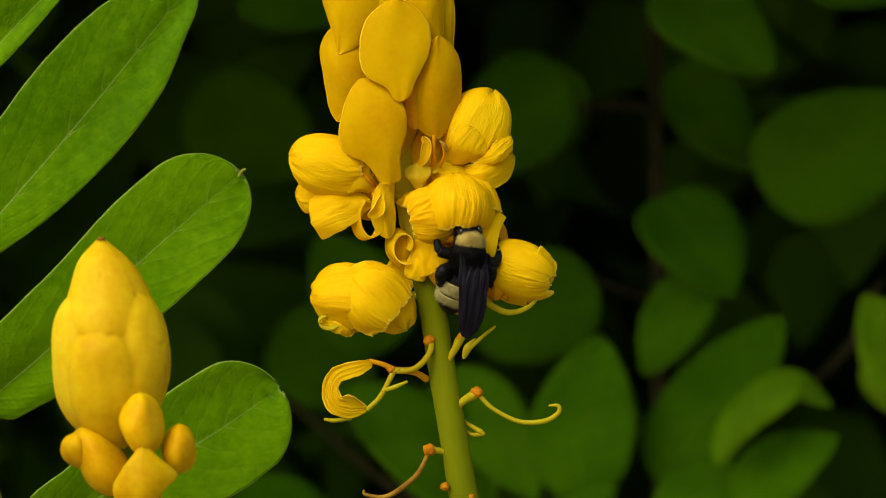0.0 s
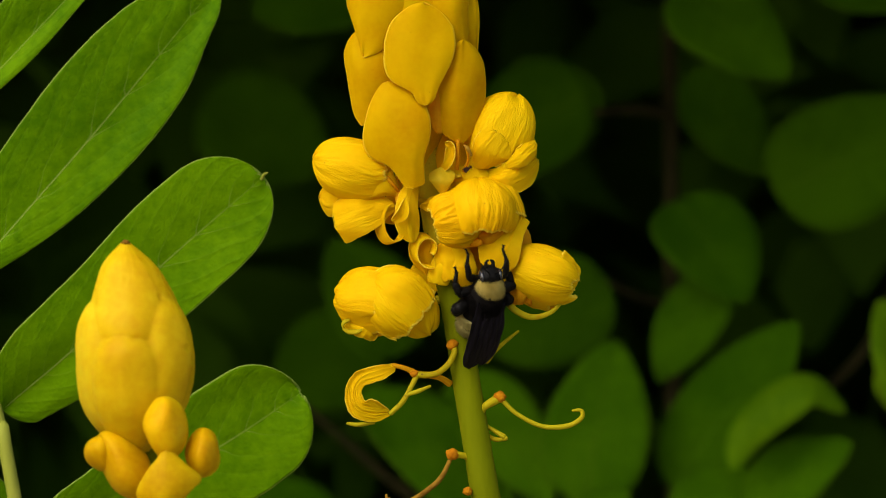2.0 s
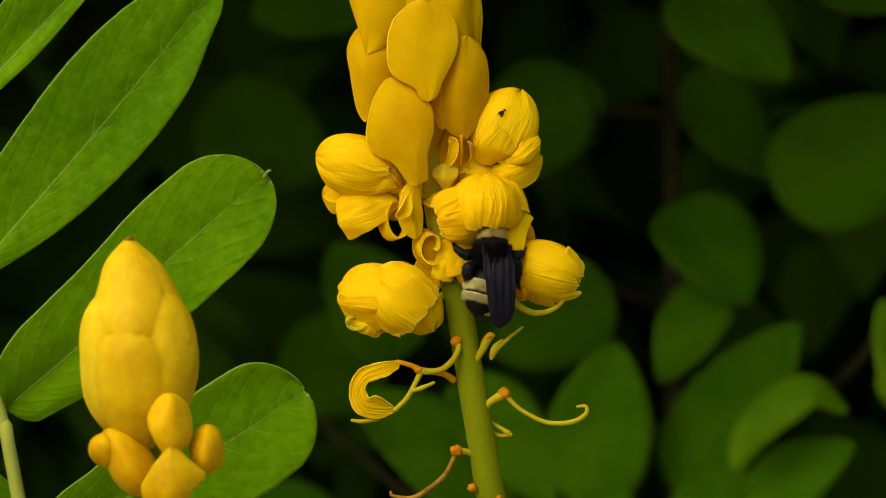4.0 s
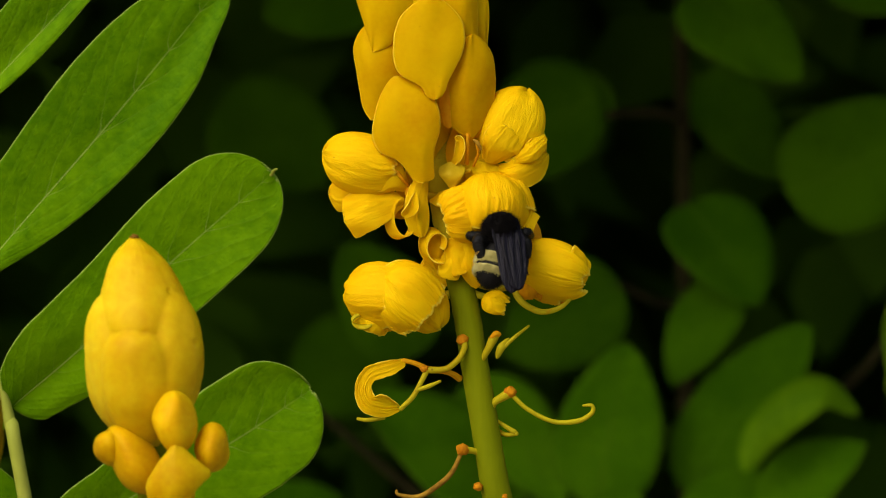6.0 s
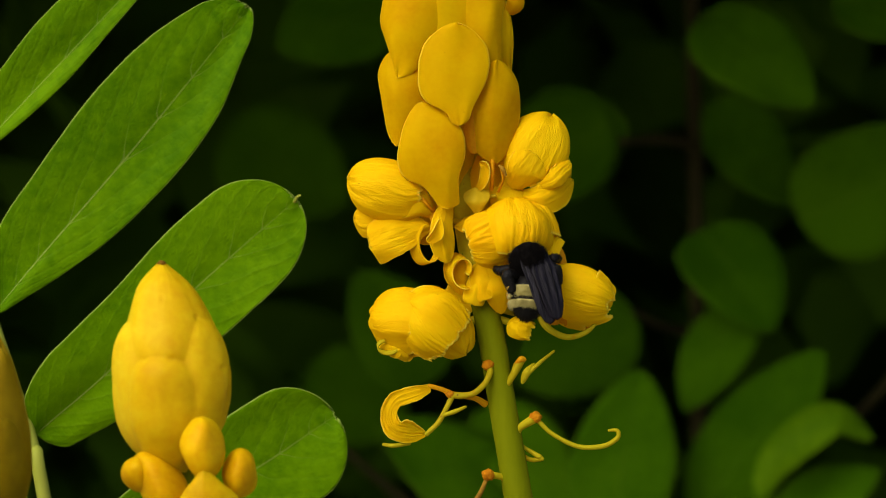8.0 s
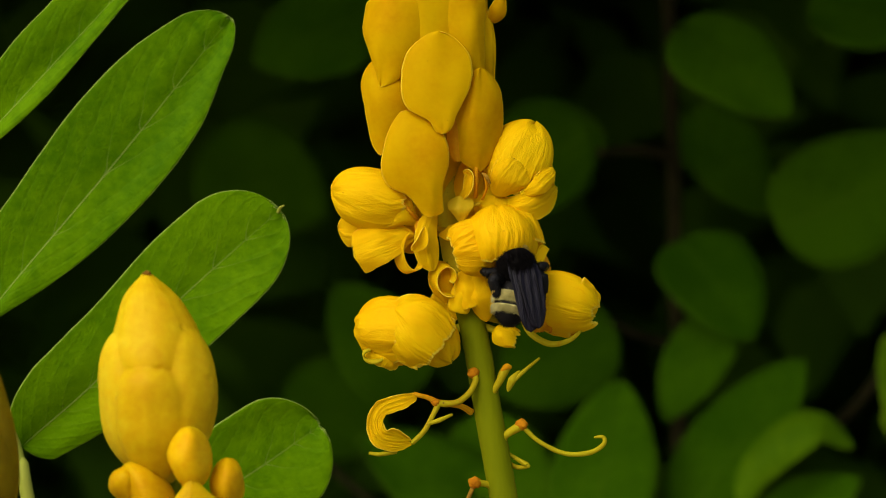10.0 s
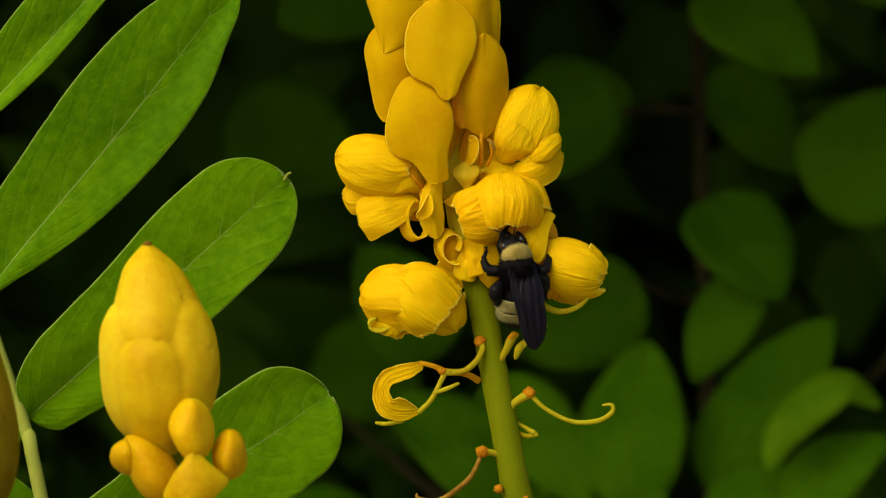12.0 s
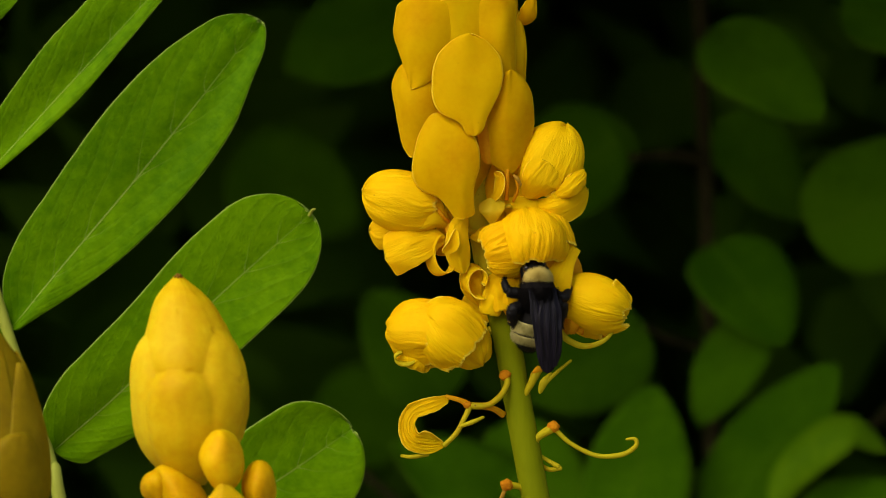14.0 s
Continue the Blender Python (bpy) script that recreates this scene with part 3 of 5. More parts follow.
# broad thin scales in sight, each lapping over the next
for axis, left, right, way, cup, ends in (
        ([V(-10.09, 55.32, -10.5), V(-10.68, 46.42, -10.8), V(-11.96, 37.24, -9.8)], [5.6, 6.1, 6.3, 6.3, 6.0, 5.6, 4.8, 3.4, 1.6], [5.0, 5.6, 5.9, 6.0, 5.4, 4.2, 2.8, 1.3, 0.3], (-0.3, -1, 0), 0.5, (0.1, 0.09)),
        ([V(4.57, 55.49, -9.5), V(5.74, 47.15, -9.8), V(7.17, 38.04, -7)], [5.0, 5.0, 4.6, 4.0, 3.6, 3.2, 2.8, 2.4, 2.0], [5.0, 5.2, 5.2, 5.0, 4.6, 4.2, 3.6, 3.0, 2.4], (0.3, -1, 0), 0.5, (0.1, 0.1)),
        ([V(8.67, 52.51, -3), V(9.83, 45.77, -4), V(10.14, 37.35, -2)], [1.2, 1.5, 1.5, 1.4, 1.3, 1.3, 1.2, 1.0, 0.8], [3.0, 3.0, 3.0, 3.0, 3.0, 3.0, 2.6, 2.0, 1.0], (0.5, -0.9, 0), 0.3, (0.1, 0.1)),
        ([V(-13.12, 42.51, -8.2), V(-12.38, 34.25, -9.4), V(-11.88, 23.85, -7.5)], [3.0, 4.5, 5.5, 6.0, 6.0, 6.0, 5.0, 3.6, 2.4], [2.6, 3.4, 3.9, 3.8, 3.5, 3.2, 2.7, 2.2, 1.6], (-0.3, -1, 0), 0.45, (0.2, 0.16)),
        ([V(7.69, 40.86, -9), V(7.98, 31.08, -9.2), V(7.53, 20.67, -6.5)], [3.4, 4.2, 4.7, 4.9, 5.0, 4.9, 4.3, 3.4, 2.4], [2.4, 2.6, 3.2, 4.2, 5.0, 5.4, 5.2, 4.4, 3.0], (0.25, -1, 0), 0.45, (0.26, 0.14)),
        ([V(-0.27, 48.00, -11), V(-0.64, 38.68, -12.4), V(0.33, 27.88, -12.0)], [4.6, 5.6, 6.5, 6.9, 6.8, 6.1, 4.5, 2.7, 2.0], [4.4, 5.2, 6.2, 6.9, 7.2, 7.2, 6.3, 2.3, 1.9], (0.05, -1, 0), 0.2, (0.26, 0.1)),
        ([V(-1.54, 11.71, -9.5), V(-2.48, 17.12, -11.5), V(-4.52, 22.61, -12.2), V(-6.10, 27.57, -11.7), V(-7.25, 32.48, -10)], [1.8, 3.4, 5.0, 7.4, 7.9, 7.1, 5.6, 4.2, 3.0], [2.0, 2.2, 2.8, 5.2, 6.2, 6.3, 5.9, 4.9, 3.6], (-0.1, -1, 0), 0.3, (0.03, 0.22))):
    lamina(spike, axis, left, right, way, cup, ends, mat=BRACT, name="bract", ruffle=0.012, lumps=0.7, thick=0.16)
lamina(spike, [V(9.80, 50.28, -3), V(11.56, 52.26, -4), V(12.65, 56.07, -4)], [0.8, 1.6, 2.0, 1.6, 0.6], [0.8, 1.4, 1.6, 1.0, 0.3], (0.4, -1, 0), 0.2, mat=BRACT, name="bract")
# two strips tucked between scales, their orange painting the shade of the overlaps
lamina(spike, [V(-7.51, 35.43, -8.5), V(-5.03, 32.09, -9), V(-1.33, 27.70, -8)], [1.5, 2.5, 2.5, 2.0, 1.0], [1.5, 2.5, 2.5, 2.0, 1.0], (0, -1, 0), 0.3, mat=INNER, name="bract", label="tucked scale, overlap shade painted orange")
lamina(spike, [V(3.63, 33.88, -7.5), V(2.89, 28.84, -8.2), V(3.28, 22.42, -6.6)], [1.5, 2.0, 2.0, 2.0, 1.5], [1.0, 1.5, 1.6, 1.6, 1.0], (0.1, -1, 0), 0.3, mat=INNER, name="bract", label="tucked scale, overlap shade painted orange")


def stalk(parent, points, radii, mat=None, name="pedicel", label="", rough=0.1, flat=1.0):
    return part(name, tube(points, [r * 0.8 for r in radii], rough=rough, flat=flat), mat or PEDICEL, parent, label)


def knob(parent, c, r, label="rough orange scar"):
    return part("scar", ball(c, (r, r, r * 0.9), rough=0.35), KNOB, parent, label)


def scroll(parent, c, rx, rz, start, turn, width, across, shrink=0.35, name="curled_petal", mat=None):
    """A strap of petal, curled up as seen from the front; across: the way of its width."""
    c, across = Vector(c), Vector(across).normalized()

    def at(u, v):
        a = radians(start + turn * v)
        k = 1 - shrink * v
        w = width * (0.45 + 0.55 * math.sin(math.pi * min(0.25 + 0.7 * v, 1))) * 0.5
        return c + Vector((rx * k * math.sin(a), 0, rz * k * math.cos(a))) + across * u * w + Vector((0, 0.35 * u * u, 0))
    return part(name, sheet(at, 8, 32, 0.25, uv=True), mat or PETAL, parent)


def flower(label):
    ob = new("flower")
    ob.empty_display_size = 0.01
    ob.parent = spike
    ORIGIN[ob] = ORIGIN[spike]
    return tagged(ob, label)


# open flower on the far left of the stem: a cap petal over a drooping one
fl = flower("open yellow flower with wrinkled petals")
petal(fl, V(-13.65, 15.43, -3), (6.4, 6.0, 8.0), V(-0.96, 0.22, 0.05), (-0.1, -1, 0.1), 118, 140, wrinkle=0.18, veins=8, ruffle=0.06)
lamina(fl, [V(-4.88, 10.45, -5), V(-7.34, 12.64, -7.5), V(-11.82, 15.39, -7)], [0.8, 2.0, 3.4, 4.2, 4.6], [0.8, 2.0, 3.0, 3.6, 4.0], (0.1, -1, 0.1), 0.45, (0.04, 0.1), pleat=0.14, pleats=6, ruffle=0.04)
lamina(fl, [V(-5.53, 7.88, -5), V(-8.42, 7.40, -6.5), V(-12.31, 6.25, -7.5), V(-17.33, 4.44, -5.5)], [0.8, 1.4, 2.2, 2.9, 3.4, 3.8, 4.0, 4.1, 4.2], [0.8, 2.2, 3.2, 3.6, 4.0, 4.3, 4.5, 4.5, 4.2],
       (-0.1, -1, 0.1), 0.3, (0.02, 0.04), pleat=0.12, pleats=6, ruffle=0.035, lumps=1.0, nu=60, nv=54)
lamina(fl, [V(-12.39, 10.76, -2), V(-16.83, 9.81, -4), V(-20.43, 9.57, -3)], [2.0, 3.2, 3.8, 3.8, 3.0], [1.5, 2.4, 2.8, 2.8, 2.4], (-0.3, -1, 0), 0.4, (0.1, 0.2), pleat=0.2, pleats=5, ruffle=0.05)
lamina(fl, [V(-7.32, 4.87, 0), V(-4.56, 11.07, 1), V(-2.92, 16.68, 0)], [2.0, 2.4, 1.6, 1.6, 1.4], [2.0, 3.4, 3.6, 3.2, 2.0], (-0.1, -1, 0), 0.3, (0.1, 0.1), pleat=0.1)
lamina(fl, [V(-1.89, 13.59, -6), V(-3.07, 7.44, -7.5), V(-1.91, 0.99, -6)], [0.5, 1.6, 2.0, 2.3, 2.5, 2.6, 2.4, 1.8, 1.0], [0.3, 1.2, 1.8, 2.0, 2.2, 2.5, 2.4, 2.0, 1.0], (0.2, -1, 0), 0.3, (0.04, 0.1), pleat=0.12, pleats=4)
lamina(fl, [V(-5.84, 5.19, -8), V(-4.18, 6.75, -9), V(-3.31, 9.66, -8)], [0.4, 1.0, 1.3, 0.9, 0.3], [0.4, 1.0, 1.3, 0.9, 0.3], (0.5, -1, 0), -0.6, (0.1, 0.1), ruffle=0.01)
stalk(fl, [V(2.23, 8.94, -1), V(-0.78, 9.35, -2), V(-3.12, 9.76, -3)], [0.8, 0.7, 0.6], OVARY)
lamina(fl, [V(4.51, 10.20, -3), V(1.83, 8.61, -4.5), V(-0.51, 8.15, -4)], [0.8, 1.5, 1.7, 1.1, 0.3], [0.8, 1.3, 1.4, 0.9, 0.3], (0.1, -1, 0.2), 0.3, (0.1, 0.1))
part("ovary", ball(V(-3.89, 9.41, -5), (1.5, 1.4, 1.9), rough=0.3), INNER, fl)
scroll(fl, V(-5.83, 4.61, -6), 2.6, 4.0, -20, -300, 2.6, (0.75, -0.6, 0.25), 0.15)
stalk(fl, [V(-4.68, 11.07, -5), V(-5.79, 12.37, -7), V(-7.14, 13.80, -7)], [0.5, 0.45, 0.6], INNER, "stamen")

# open flower on the right of the stem
fr = flower("open yellow flower with veined petals")
petal(fr, V(15.28, 23.39, -2), (6.0, 6.2, 7.6), V(0.42, 0.9, 0.05), (0.1, -1, 0.15), 124, 150, wrinkle=0.18, veins=8, ruffle=0.04)
lamina(fr, [V(10.48, 16.04, -5), V(12.42, 19.12, -8), V(14.84, 22.82, -8)], [1.0, 2.2, 3.0, 3.2, 2.6], [2.0, 3.6, 4.6, 4.8, 4.4], (0.15, -1, 0.1), 0.35, (0.04, 0.1), pleat=0.16, pleats=6, ruffle=0.04)
lamina(fr, [V(11.86, 14.06, -3), V(16.60, 13.83, -7), V(22.69, 17.72, -3)], [1.3, 1.8, 2.2, 2.7, 2.9, 2.9, 2.8, 2.6, 2.2], [1.1, 1.6, 2.2, 2.9, 3.6, 3.8, 3.9, 3.6, 3.0], (0.15, -1, -0.1), 0.45, (0.02, 0.2),
       pleat=0.2, pleats=5, ruffle=0.04, lumps=0.8, nu=54, nv=54)
lamina(fr, [V(16.04, 16.06, -6), V(19.33, 18.29, -8), V(22.05, 21.26, -5)], [0.6, 1.3, 1.7, 1.6, 1.2], [0.6, 1.5, 2.0, 1.9, 1.4], (0.2, -1, 0.3), 0.5, (0.1, 0.2), pleat=0.25, pleats=4, ruffle=0.06)
lamina(fr, [V(11.90, 20.21, 3), V(16.73, 24.21, 4), V(21.79, 22.53, 3)], [2.0, 4.0, 5.0, 4.0, 2.0], [2.0, 4.0, 5.0, 4.0, 2.0], (0.2, -1, 0), 0.2, (0.1, 0.1), pleat=0.2)
lamina(fr, [V(2.73, 10.55, 0), V(4.92, 16.72, -1), V(6.54, 24.00, -2)], [1.8, 2.6, 2.8, 2.6, 1.5], [1.8, 3.6, 4.0, 3.6, 2.0], (0, -1, 0), 0.25, (0.1, 0.1), pleat=0.1)
lamina(fr, [V(9.19, 13.60, -2), V(10.51, 15.62, -3), V(11.83, 18.98, -3)], [2.0, 2.4, 2.4, 2.0, 1.0], [2.0, 2.4, 2.4, 2.0, 1.0], (0, -1, 0), 0.3, (0.1, 0.1), pleat=0.1)
lamina(fr, [V(3.82, 10.40, -6), V(3.68, 13.05, -7.5), V(3.55, 15.86, -6)], [0.2, 0.9, 1.6, 2.1, 2.4, 2.4, 2.0], [0.3, 1.1, 1.8, 2.3, 2.6, 2.7, 2.3], (-0.05, -1, 0.1), 0.3, (0.05, 0.15), mat=OVARY, ruffle=0.015, label="pale yellow-green cupped petal")
lamina(fr, [V(8.87, 10.24, -3), V(9.95, 13.14, -4.5), V(10.49, 16.05, -4)], [2.0, 3.6, 4.4, 4.4, 3.4], [1.6, 2.8, 3.2, 3.2, 2.6], (0, -1, 0.2), 0.2, (0.1, 0.15), pleat=0.08, mat=PETAL)
lamina(fr, [V(3.34, 14.87, -5), V(5.10, 16.86, -7), V(5.52, 19.75, -7.5), V(4.40, 20.75, -7)], [0.3, 0.8, 1.1, 0.9, 0.3], [0.3, 0.8, 1.1, 0.9, 0.3], (-0.4, -1, 0), -0.5, (0.1, 0.1), ruffle=0.01)
stalk(fr, [V(6.69, 15.56, -5), V(6.87, 18.21, -7), V(6.85, 21.33, -7)], [0.55, 0.45, 0.5], INNER, "stamen")
stalk(fr, [V(8.03, 15.12, -5), V(8.89, 17.33, -7), V(8.63, 19.54, -8)], [0.35, 0.3, 0.35], INNER, "stamen")
stalk(fr, [V(9.54, 18.21, -8), V(8.85, 19.53, -8.5), V(8.07, 20.21, -8)], [0.3, 0.5, 0.3], DRIED, "anther")
stalk(fr, [V(1.74, 13.40, -1), V(4.18, 13.61, -4), V(7.51, 14.30, -5)], [0.7, 0.6, 0.5], OVARY)
stalk(fr, [V(19.30, 14.73, 2), V(22.01, 17.51, -1), V(21.95, 21.40, -2), V(20.58, 22.92, -3)], [0.5, 0.45, 0.4, 0.25], PEDICEL, "style")

# the flower that the bee works on: a dome above, torn lips below
fc = flower("domed yellow flower with a ruffled opening")
petal(fc, V(11.32, 6.88, -6), (7.8, 7.3, 6.7), V(-0.05, 1, 0.1), (0.02, -1, 0), 122, 128, wrinkle=0.15, ruffle=0.04, veins=9, lift=-0.1, lumpy=1.2)
petal(fc, V(6.75, 5.95, -6.6), (5.6, 5.8, 5.5), V(0.95, 0.3, 0.1), (-0.25, -1, 0), 104, 150, wrinkle=0.17, ruffle=0.035, veins=11, lift=-0.2)
petal(fc, V(14.21, 7.79, -3.5), (6.2, 4.6, 6.2), V(-0.4, 1, 0.1), (0.55, -1, 0), 76, 116, wrinkle=0.2, ruffle=0.05, veins=12)
# added patch behind the opening; its orange paints the shadow under the dome
petal(fc, V(14.21, 0.90, 1), (2.5, 7.0, 6.0), V(0.1, -1, 0), (0, -1, 0), 105, 170, wrinkle=0.15, ruffle=0.03, mat=INNER, label='added back petal, shadow painted in orange')
lamina(fc, [V(9.66, 3.08, -7), V(12.98, 2.21, -9), V(16.42, 4.91, -8)], [0.4, 0.9, 1.2, 1.2, 0.6], [0.6, 1.2, 1.6, 1.4, 0.6], (0, -1, -0.2), 0.5, (0.1, 0.1), mat=INNER, label="orange hanging inner petal", ruffle=0.03)
lamina(fc, [V(13.72, -4.69, -7.5), V(16.67, 0.57, -8.5), V(19.48, 6.50, -5)], [2.5, 4.0, 5.0, 5.4, 5.2, 4.8, 4.2, 3.6, 2.6], [1.5, 2.8, 3.4, 3.4, 3.0, 2.5, 2.1, 2.0, 2.1], (0.1, -1, 0.3), 0.2, (0.05, 0.012), pleat=0.15, pleats=4, ruffle=0.02)
lamina(fc, [V(8.67, -9.00, -3.5), V(7.94, -4.51, -6.5), V(7.25, 0.38, -5)], [0.6, 1.8, 2.5, 2.7, 2.6, 2.2, 1.6], [0.6, 1.8, 2.6, 2.9, 2.8, 2.4, 1.6], (-0.1, -1, 0.3), 0.3, (0.05, 0.1), pleat=0.1)
blade(fc, V(4.29, 1.17, -4), V(5.22, -6.27, -6), 2.4, V(-0.35, 0.15, -1), bend=0.10, fold=-0.35, twist=-0.6, a=0.3, b=0.2, mat=PETAL, name='petal', nu=12, nv=18, wave=0.5)
lamina(fc, [V(1.05, -5.27, -2), V(-0.33, -1.24, -3.5), V(-0.58, 3.01, -2.5)], [0.6, 1.6, 2.2, 2.4, 2.2, 1.6], [0.6, 1.8, 2.4, 2.6, 2.4, 1.8], (-0.2, -1, 0.1), 0.3, (0.05, 0.15), pleat=0.06)
scroll(fc, V(0.88, -0.21, -5), 3.0, 3.6, 160, 330, 3.2, (0.45, -0.8, -0.3), 0.55)
blade(fc, V(4.57, -1.09, 1), V(-0.94, -8.75, 1), 3.6, V(-0.2, 0.1, -1), fold=0.2, bend=0.08, wave=0.8, a=0.35, b=0.3, mat=PETAL, name='petal', nu=10, nv=16)
blade(fc, V(4.55, -0.40, -4), V(2.95, -7.08, -5), 2.3, V(-0.35, 0.1, -1), fold=-0.3, bend=0.08, twist=0.7, wave=0.6, a=0.3, b=0.16, mat=PETAL, name='petal', nu=10, nv=16)
stalk(fc, [V(4.88, 0.60, -2), V(7.65, 0.63, -5), V(11.49, 1.23, -9)], [1.1, 1.0, 0.9], INNER, "stamen")
stalk(fc, [V(4.88, 0.60, -2), V(8.17, 1.75, -8), V(7.60, 2.52, -9)], [0.9, 1.0, 1.1], INNER, "stamen")
stalk(fc, [V(2.64, 1.13, -1), V(5.43, 0.61, -3), V(8.76, 1.20, -4)], [1.2, 1.2, 1.5])

# round closed flower on the left below
fb = flower("balled-up yellow flower with crumpled petals")
petal(fb, V(-10.04, -10.45, -4), (6.4, 6.2, 7.2), V(-0.9, 0.15, 0.5), (0, -1, 0.4), 112, 128, wrinkle=0.15, veins=8)
petal(fb, V(-10.06, -10.81, -2), (6.4, 6.2, 7.0), V(-1, 0.1, 0.3), (-0.1, -0.3, -1), 90, 128, wrinkle=0.15)
petal(fb, V(-4.45, -10.92, -6.5), (5.8, 6.4, 6.8), V(-0.72, 0.62, -0.25), (0.25, -1, 0.1), 104, 122, wrinkle=0.26, veins=16, ruffle=0.06, lift=0.6)
petal(fb, V(-0.89, -12.69, -4), (4.6, 4.4, 5.0), V(-0.5, 0.8, 0.2), (0.2, -1, 0), 125, 172, wrinkle=0.07, lift=0)
petal(fb, V(-7.85, -11.28, 1), (5.5, 8.0, 5.2), V(0, 0.2, 1), (0, -0.2, 1), 170, 120, wrinkle=0.2)
scroll(fb, V(-13.72, -15.44, -7), 2.3, 1.5, 60, 290, 1.2, (0.2, -0.6, -0.7), 0.3, mat=PEDICEL)
petal(fb, V(-11.98, -16.14, -4), (2.8, 3.4, 1.7), V(0.3, 1, 0), (0, -1, 0), 80, 140, wrinkle=0.08)
stalk(fb, [V(3.88, -10.03, 0), V(0.54, -11.18, 0), V(-3.37, -11.20, -1)], [1.1, 1.0, 1.4])
petal(fb, V(-6.42, -15.18, -5), (2.6, 2.6, 1.3), V(0, 1, 0), (0, -1, 0), 90, 140, wrinkle=0.1, mat=INNER, label="dark added back petal, shadow painted in orange")

# round closed flower on the right below, with its long curved style
fd = flower("rounded yellow flower with a curved style")
petal(fd, V(23.56, -5.12, -2), (6.4, 5.6, 7.4), V(-0.85, 0.25, 0.1), (0.1, -1, 0.3), 120, 158, wrinkle=0.17, veins=11)
petal(fd, V(25.56, -5.10, -2), (5.2, 4.9, 5.3), V(1, -0.1, -0.1), (0.1, -1, 0.3), 160, 70, wrinkle=0.17, ruffle=0.04, lift=0.0)
petal(fd, V(23.40, -5.59, 1), (6.0, 5.6, 7.0), V(-0.8, 0.3, 0.6), (0.2, 0.3, -1), 100, 128, wrinkle=0.17)
petal(fd, V(19.80, -8.17, -2), (3.0, 2.6, 3.0), V(0, 1, 0), (0, -1, 0), 100, 145, wrinkle=0.1, mat=INNER, label="dark added back petal, shadow painted in orange")
stalk(fd, [V(7.76, -7.75, 0), V(13.36, -8.81, 0), V(17.80, -7.64, -1)], [1.1, 1.0, 1.2])
stalk(fd, [V(15.78, -7.65, -2), V(17.79, -11.51, -4), V(21.71, -13.47, -4), V(25.81, -12.32, -4), V(28.70, -9.07, -3)], [1.0, 0.85, 0.75, 0.6, 0.3], PEDICEL, "style", flat=0.6)

# small bud behind the bee
fe = flower("small half-open yellow bud")
petal(fe, V(12.50, -11.59, -2), (2.4, 2.2, 2.1), V(-0.9, 0.3, 0.1), (0, -1, 0), 130, 150, wrinkle=0.1)
petal(fe, V(13.20, -11.80, -3), (1.8, 1.8, 1.7), V(-0.9, 0.5, 0.2), (0.2, -1, 0), 110, 145, wrinkle=0.1)
stalk(fe, [V(6.10, -9.45, 0), V(9.13, -10.20, 0), V(11.36, -11.05, -1)], [1.0, 0.9, 0.9])

# withered flower: one torn crescent petal on its stalk
fw = flower("withered yellow petal on a thin stalk")

lamina(fw, [V(-5.09, -23.45, -3.5), V(-8.42, -24.45, -4.5), V(-11.75, -25.92, -4), V(-13.29, -28.92, -4.5), V(-12.16, -32.01, -5), V(-9.04, -33.13, -4.5), V(-5.94, -32.71, -3)], [0.9, 1.8, 1.9, 1.6, 1.7, 2.2, 2.9, 2.4, 0.6],
       [0.5, 1.0, 1.3, 1.7, 1.6, 1.7, 1.6, 1.1, 0.5], (-0.1, -1, 0.1), -0.25, (0.03, 0.05), pleat=0.25, pleats=6, ruffle=0.09, lumps=0.5, label="crescent-shaped torn yellow petal", nu=44, nv=90)
stalk(fw, [V(-1.41, -24.56, -3), V(-3.31, -23.78, -3.5), V(-5.54, -23.23, -3.5)], [0.75, 0.6, 0.6], INNER)
stalk(fw, [V(-0.74, -25.22, -3), V(-1.84, -27.44, -3.5), V(-3.50, -30.44, -4), V(-5.93, -32.90, -4)], [0.75, 0.65, 0.65, 0.6])
stalk(fw, [V(-14.38, -34.84, -4), V(-12.25, -35.02, -5), V(-9.04, -34.46, -4.4)], [0.4, 0.55, 0.6])
stalk(fw, [V(-2.39, -28.99, -4), V(-0.39, -28.30, -4.6), V(1.94, -27.30, -4)], [0.5, 0.6, 0.35], PEDICEL, "sepal")
knob(fw, V(-1.30, -24.89, -3.2), 0.85)
stalk(fw, [V(5.86, -26.94, 0), V(3.95, -25.79, -1.5), V(1.49, -25.22, -2.6), V(-1.07, -25.00, -3)], [0.9, 0.7, 0.8, 0.9], INNER)
stalk(fw, [V(6.48, -19.08, -2.2), V(6.59, -20.84, -3.4), V(5.15, -23.28, -4), V(2.71, -24.97, -3.6), V(-0.63, -25.11, -3)], [0.75, 0.75, 0.75, 0.8, 0.9])
knob(spike, V(6.19, -19.11, -2.4), 1.2)

# bare stalks left where flowers have dropped
fx = flower("bare stalk with a hooked dry style")
stalk(fx, [V(11.83, -34.08, 0), V(12.46, -31.69, -1), V(15.33, -29.73, -2)], [1.1, 0.9, 1.2])
knob(fx, V(15.66, -29.40, -2), 1.25)
stalk(fx, [V(16.00, -29.84, -2), V(19.15, -32.71, -2), V(24.20, -35.11, -2), V(29.21, -34.95, -2), V(31.87, -33.36, -2), V(31.86, -31.91, -2), V(30.07, -31.93, -2)],
      [0.6, 0.55, 0.6, 0.65, 0.6, 0.5, 0.3], PEDICEL, "style")
fy = flower("bare stalk with a brown drooping style")
stalk(fy, [V(11.02, -42.58, 0), V(8.99, -41.22, -1), V(6.97, -40.86, -2)], [1.0, 0.8, 0.9])
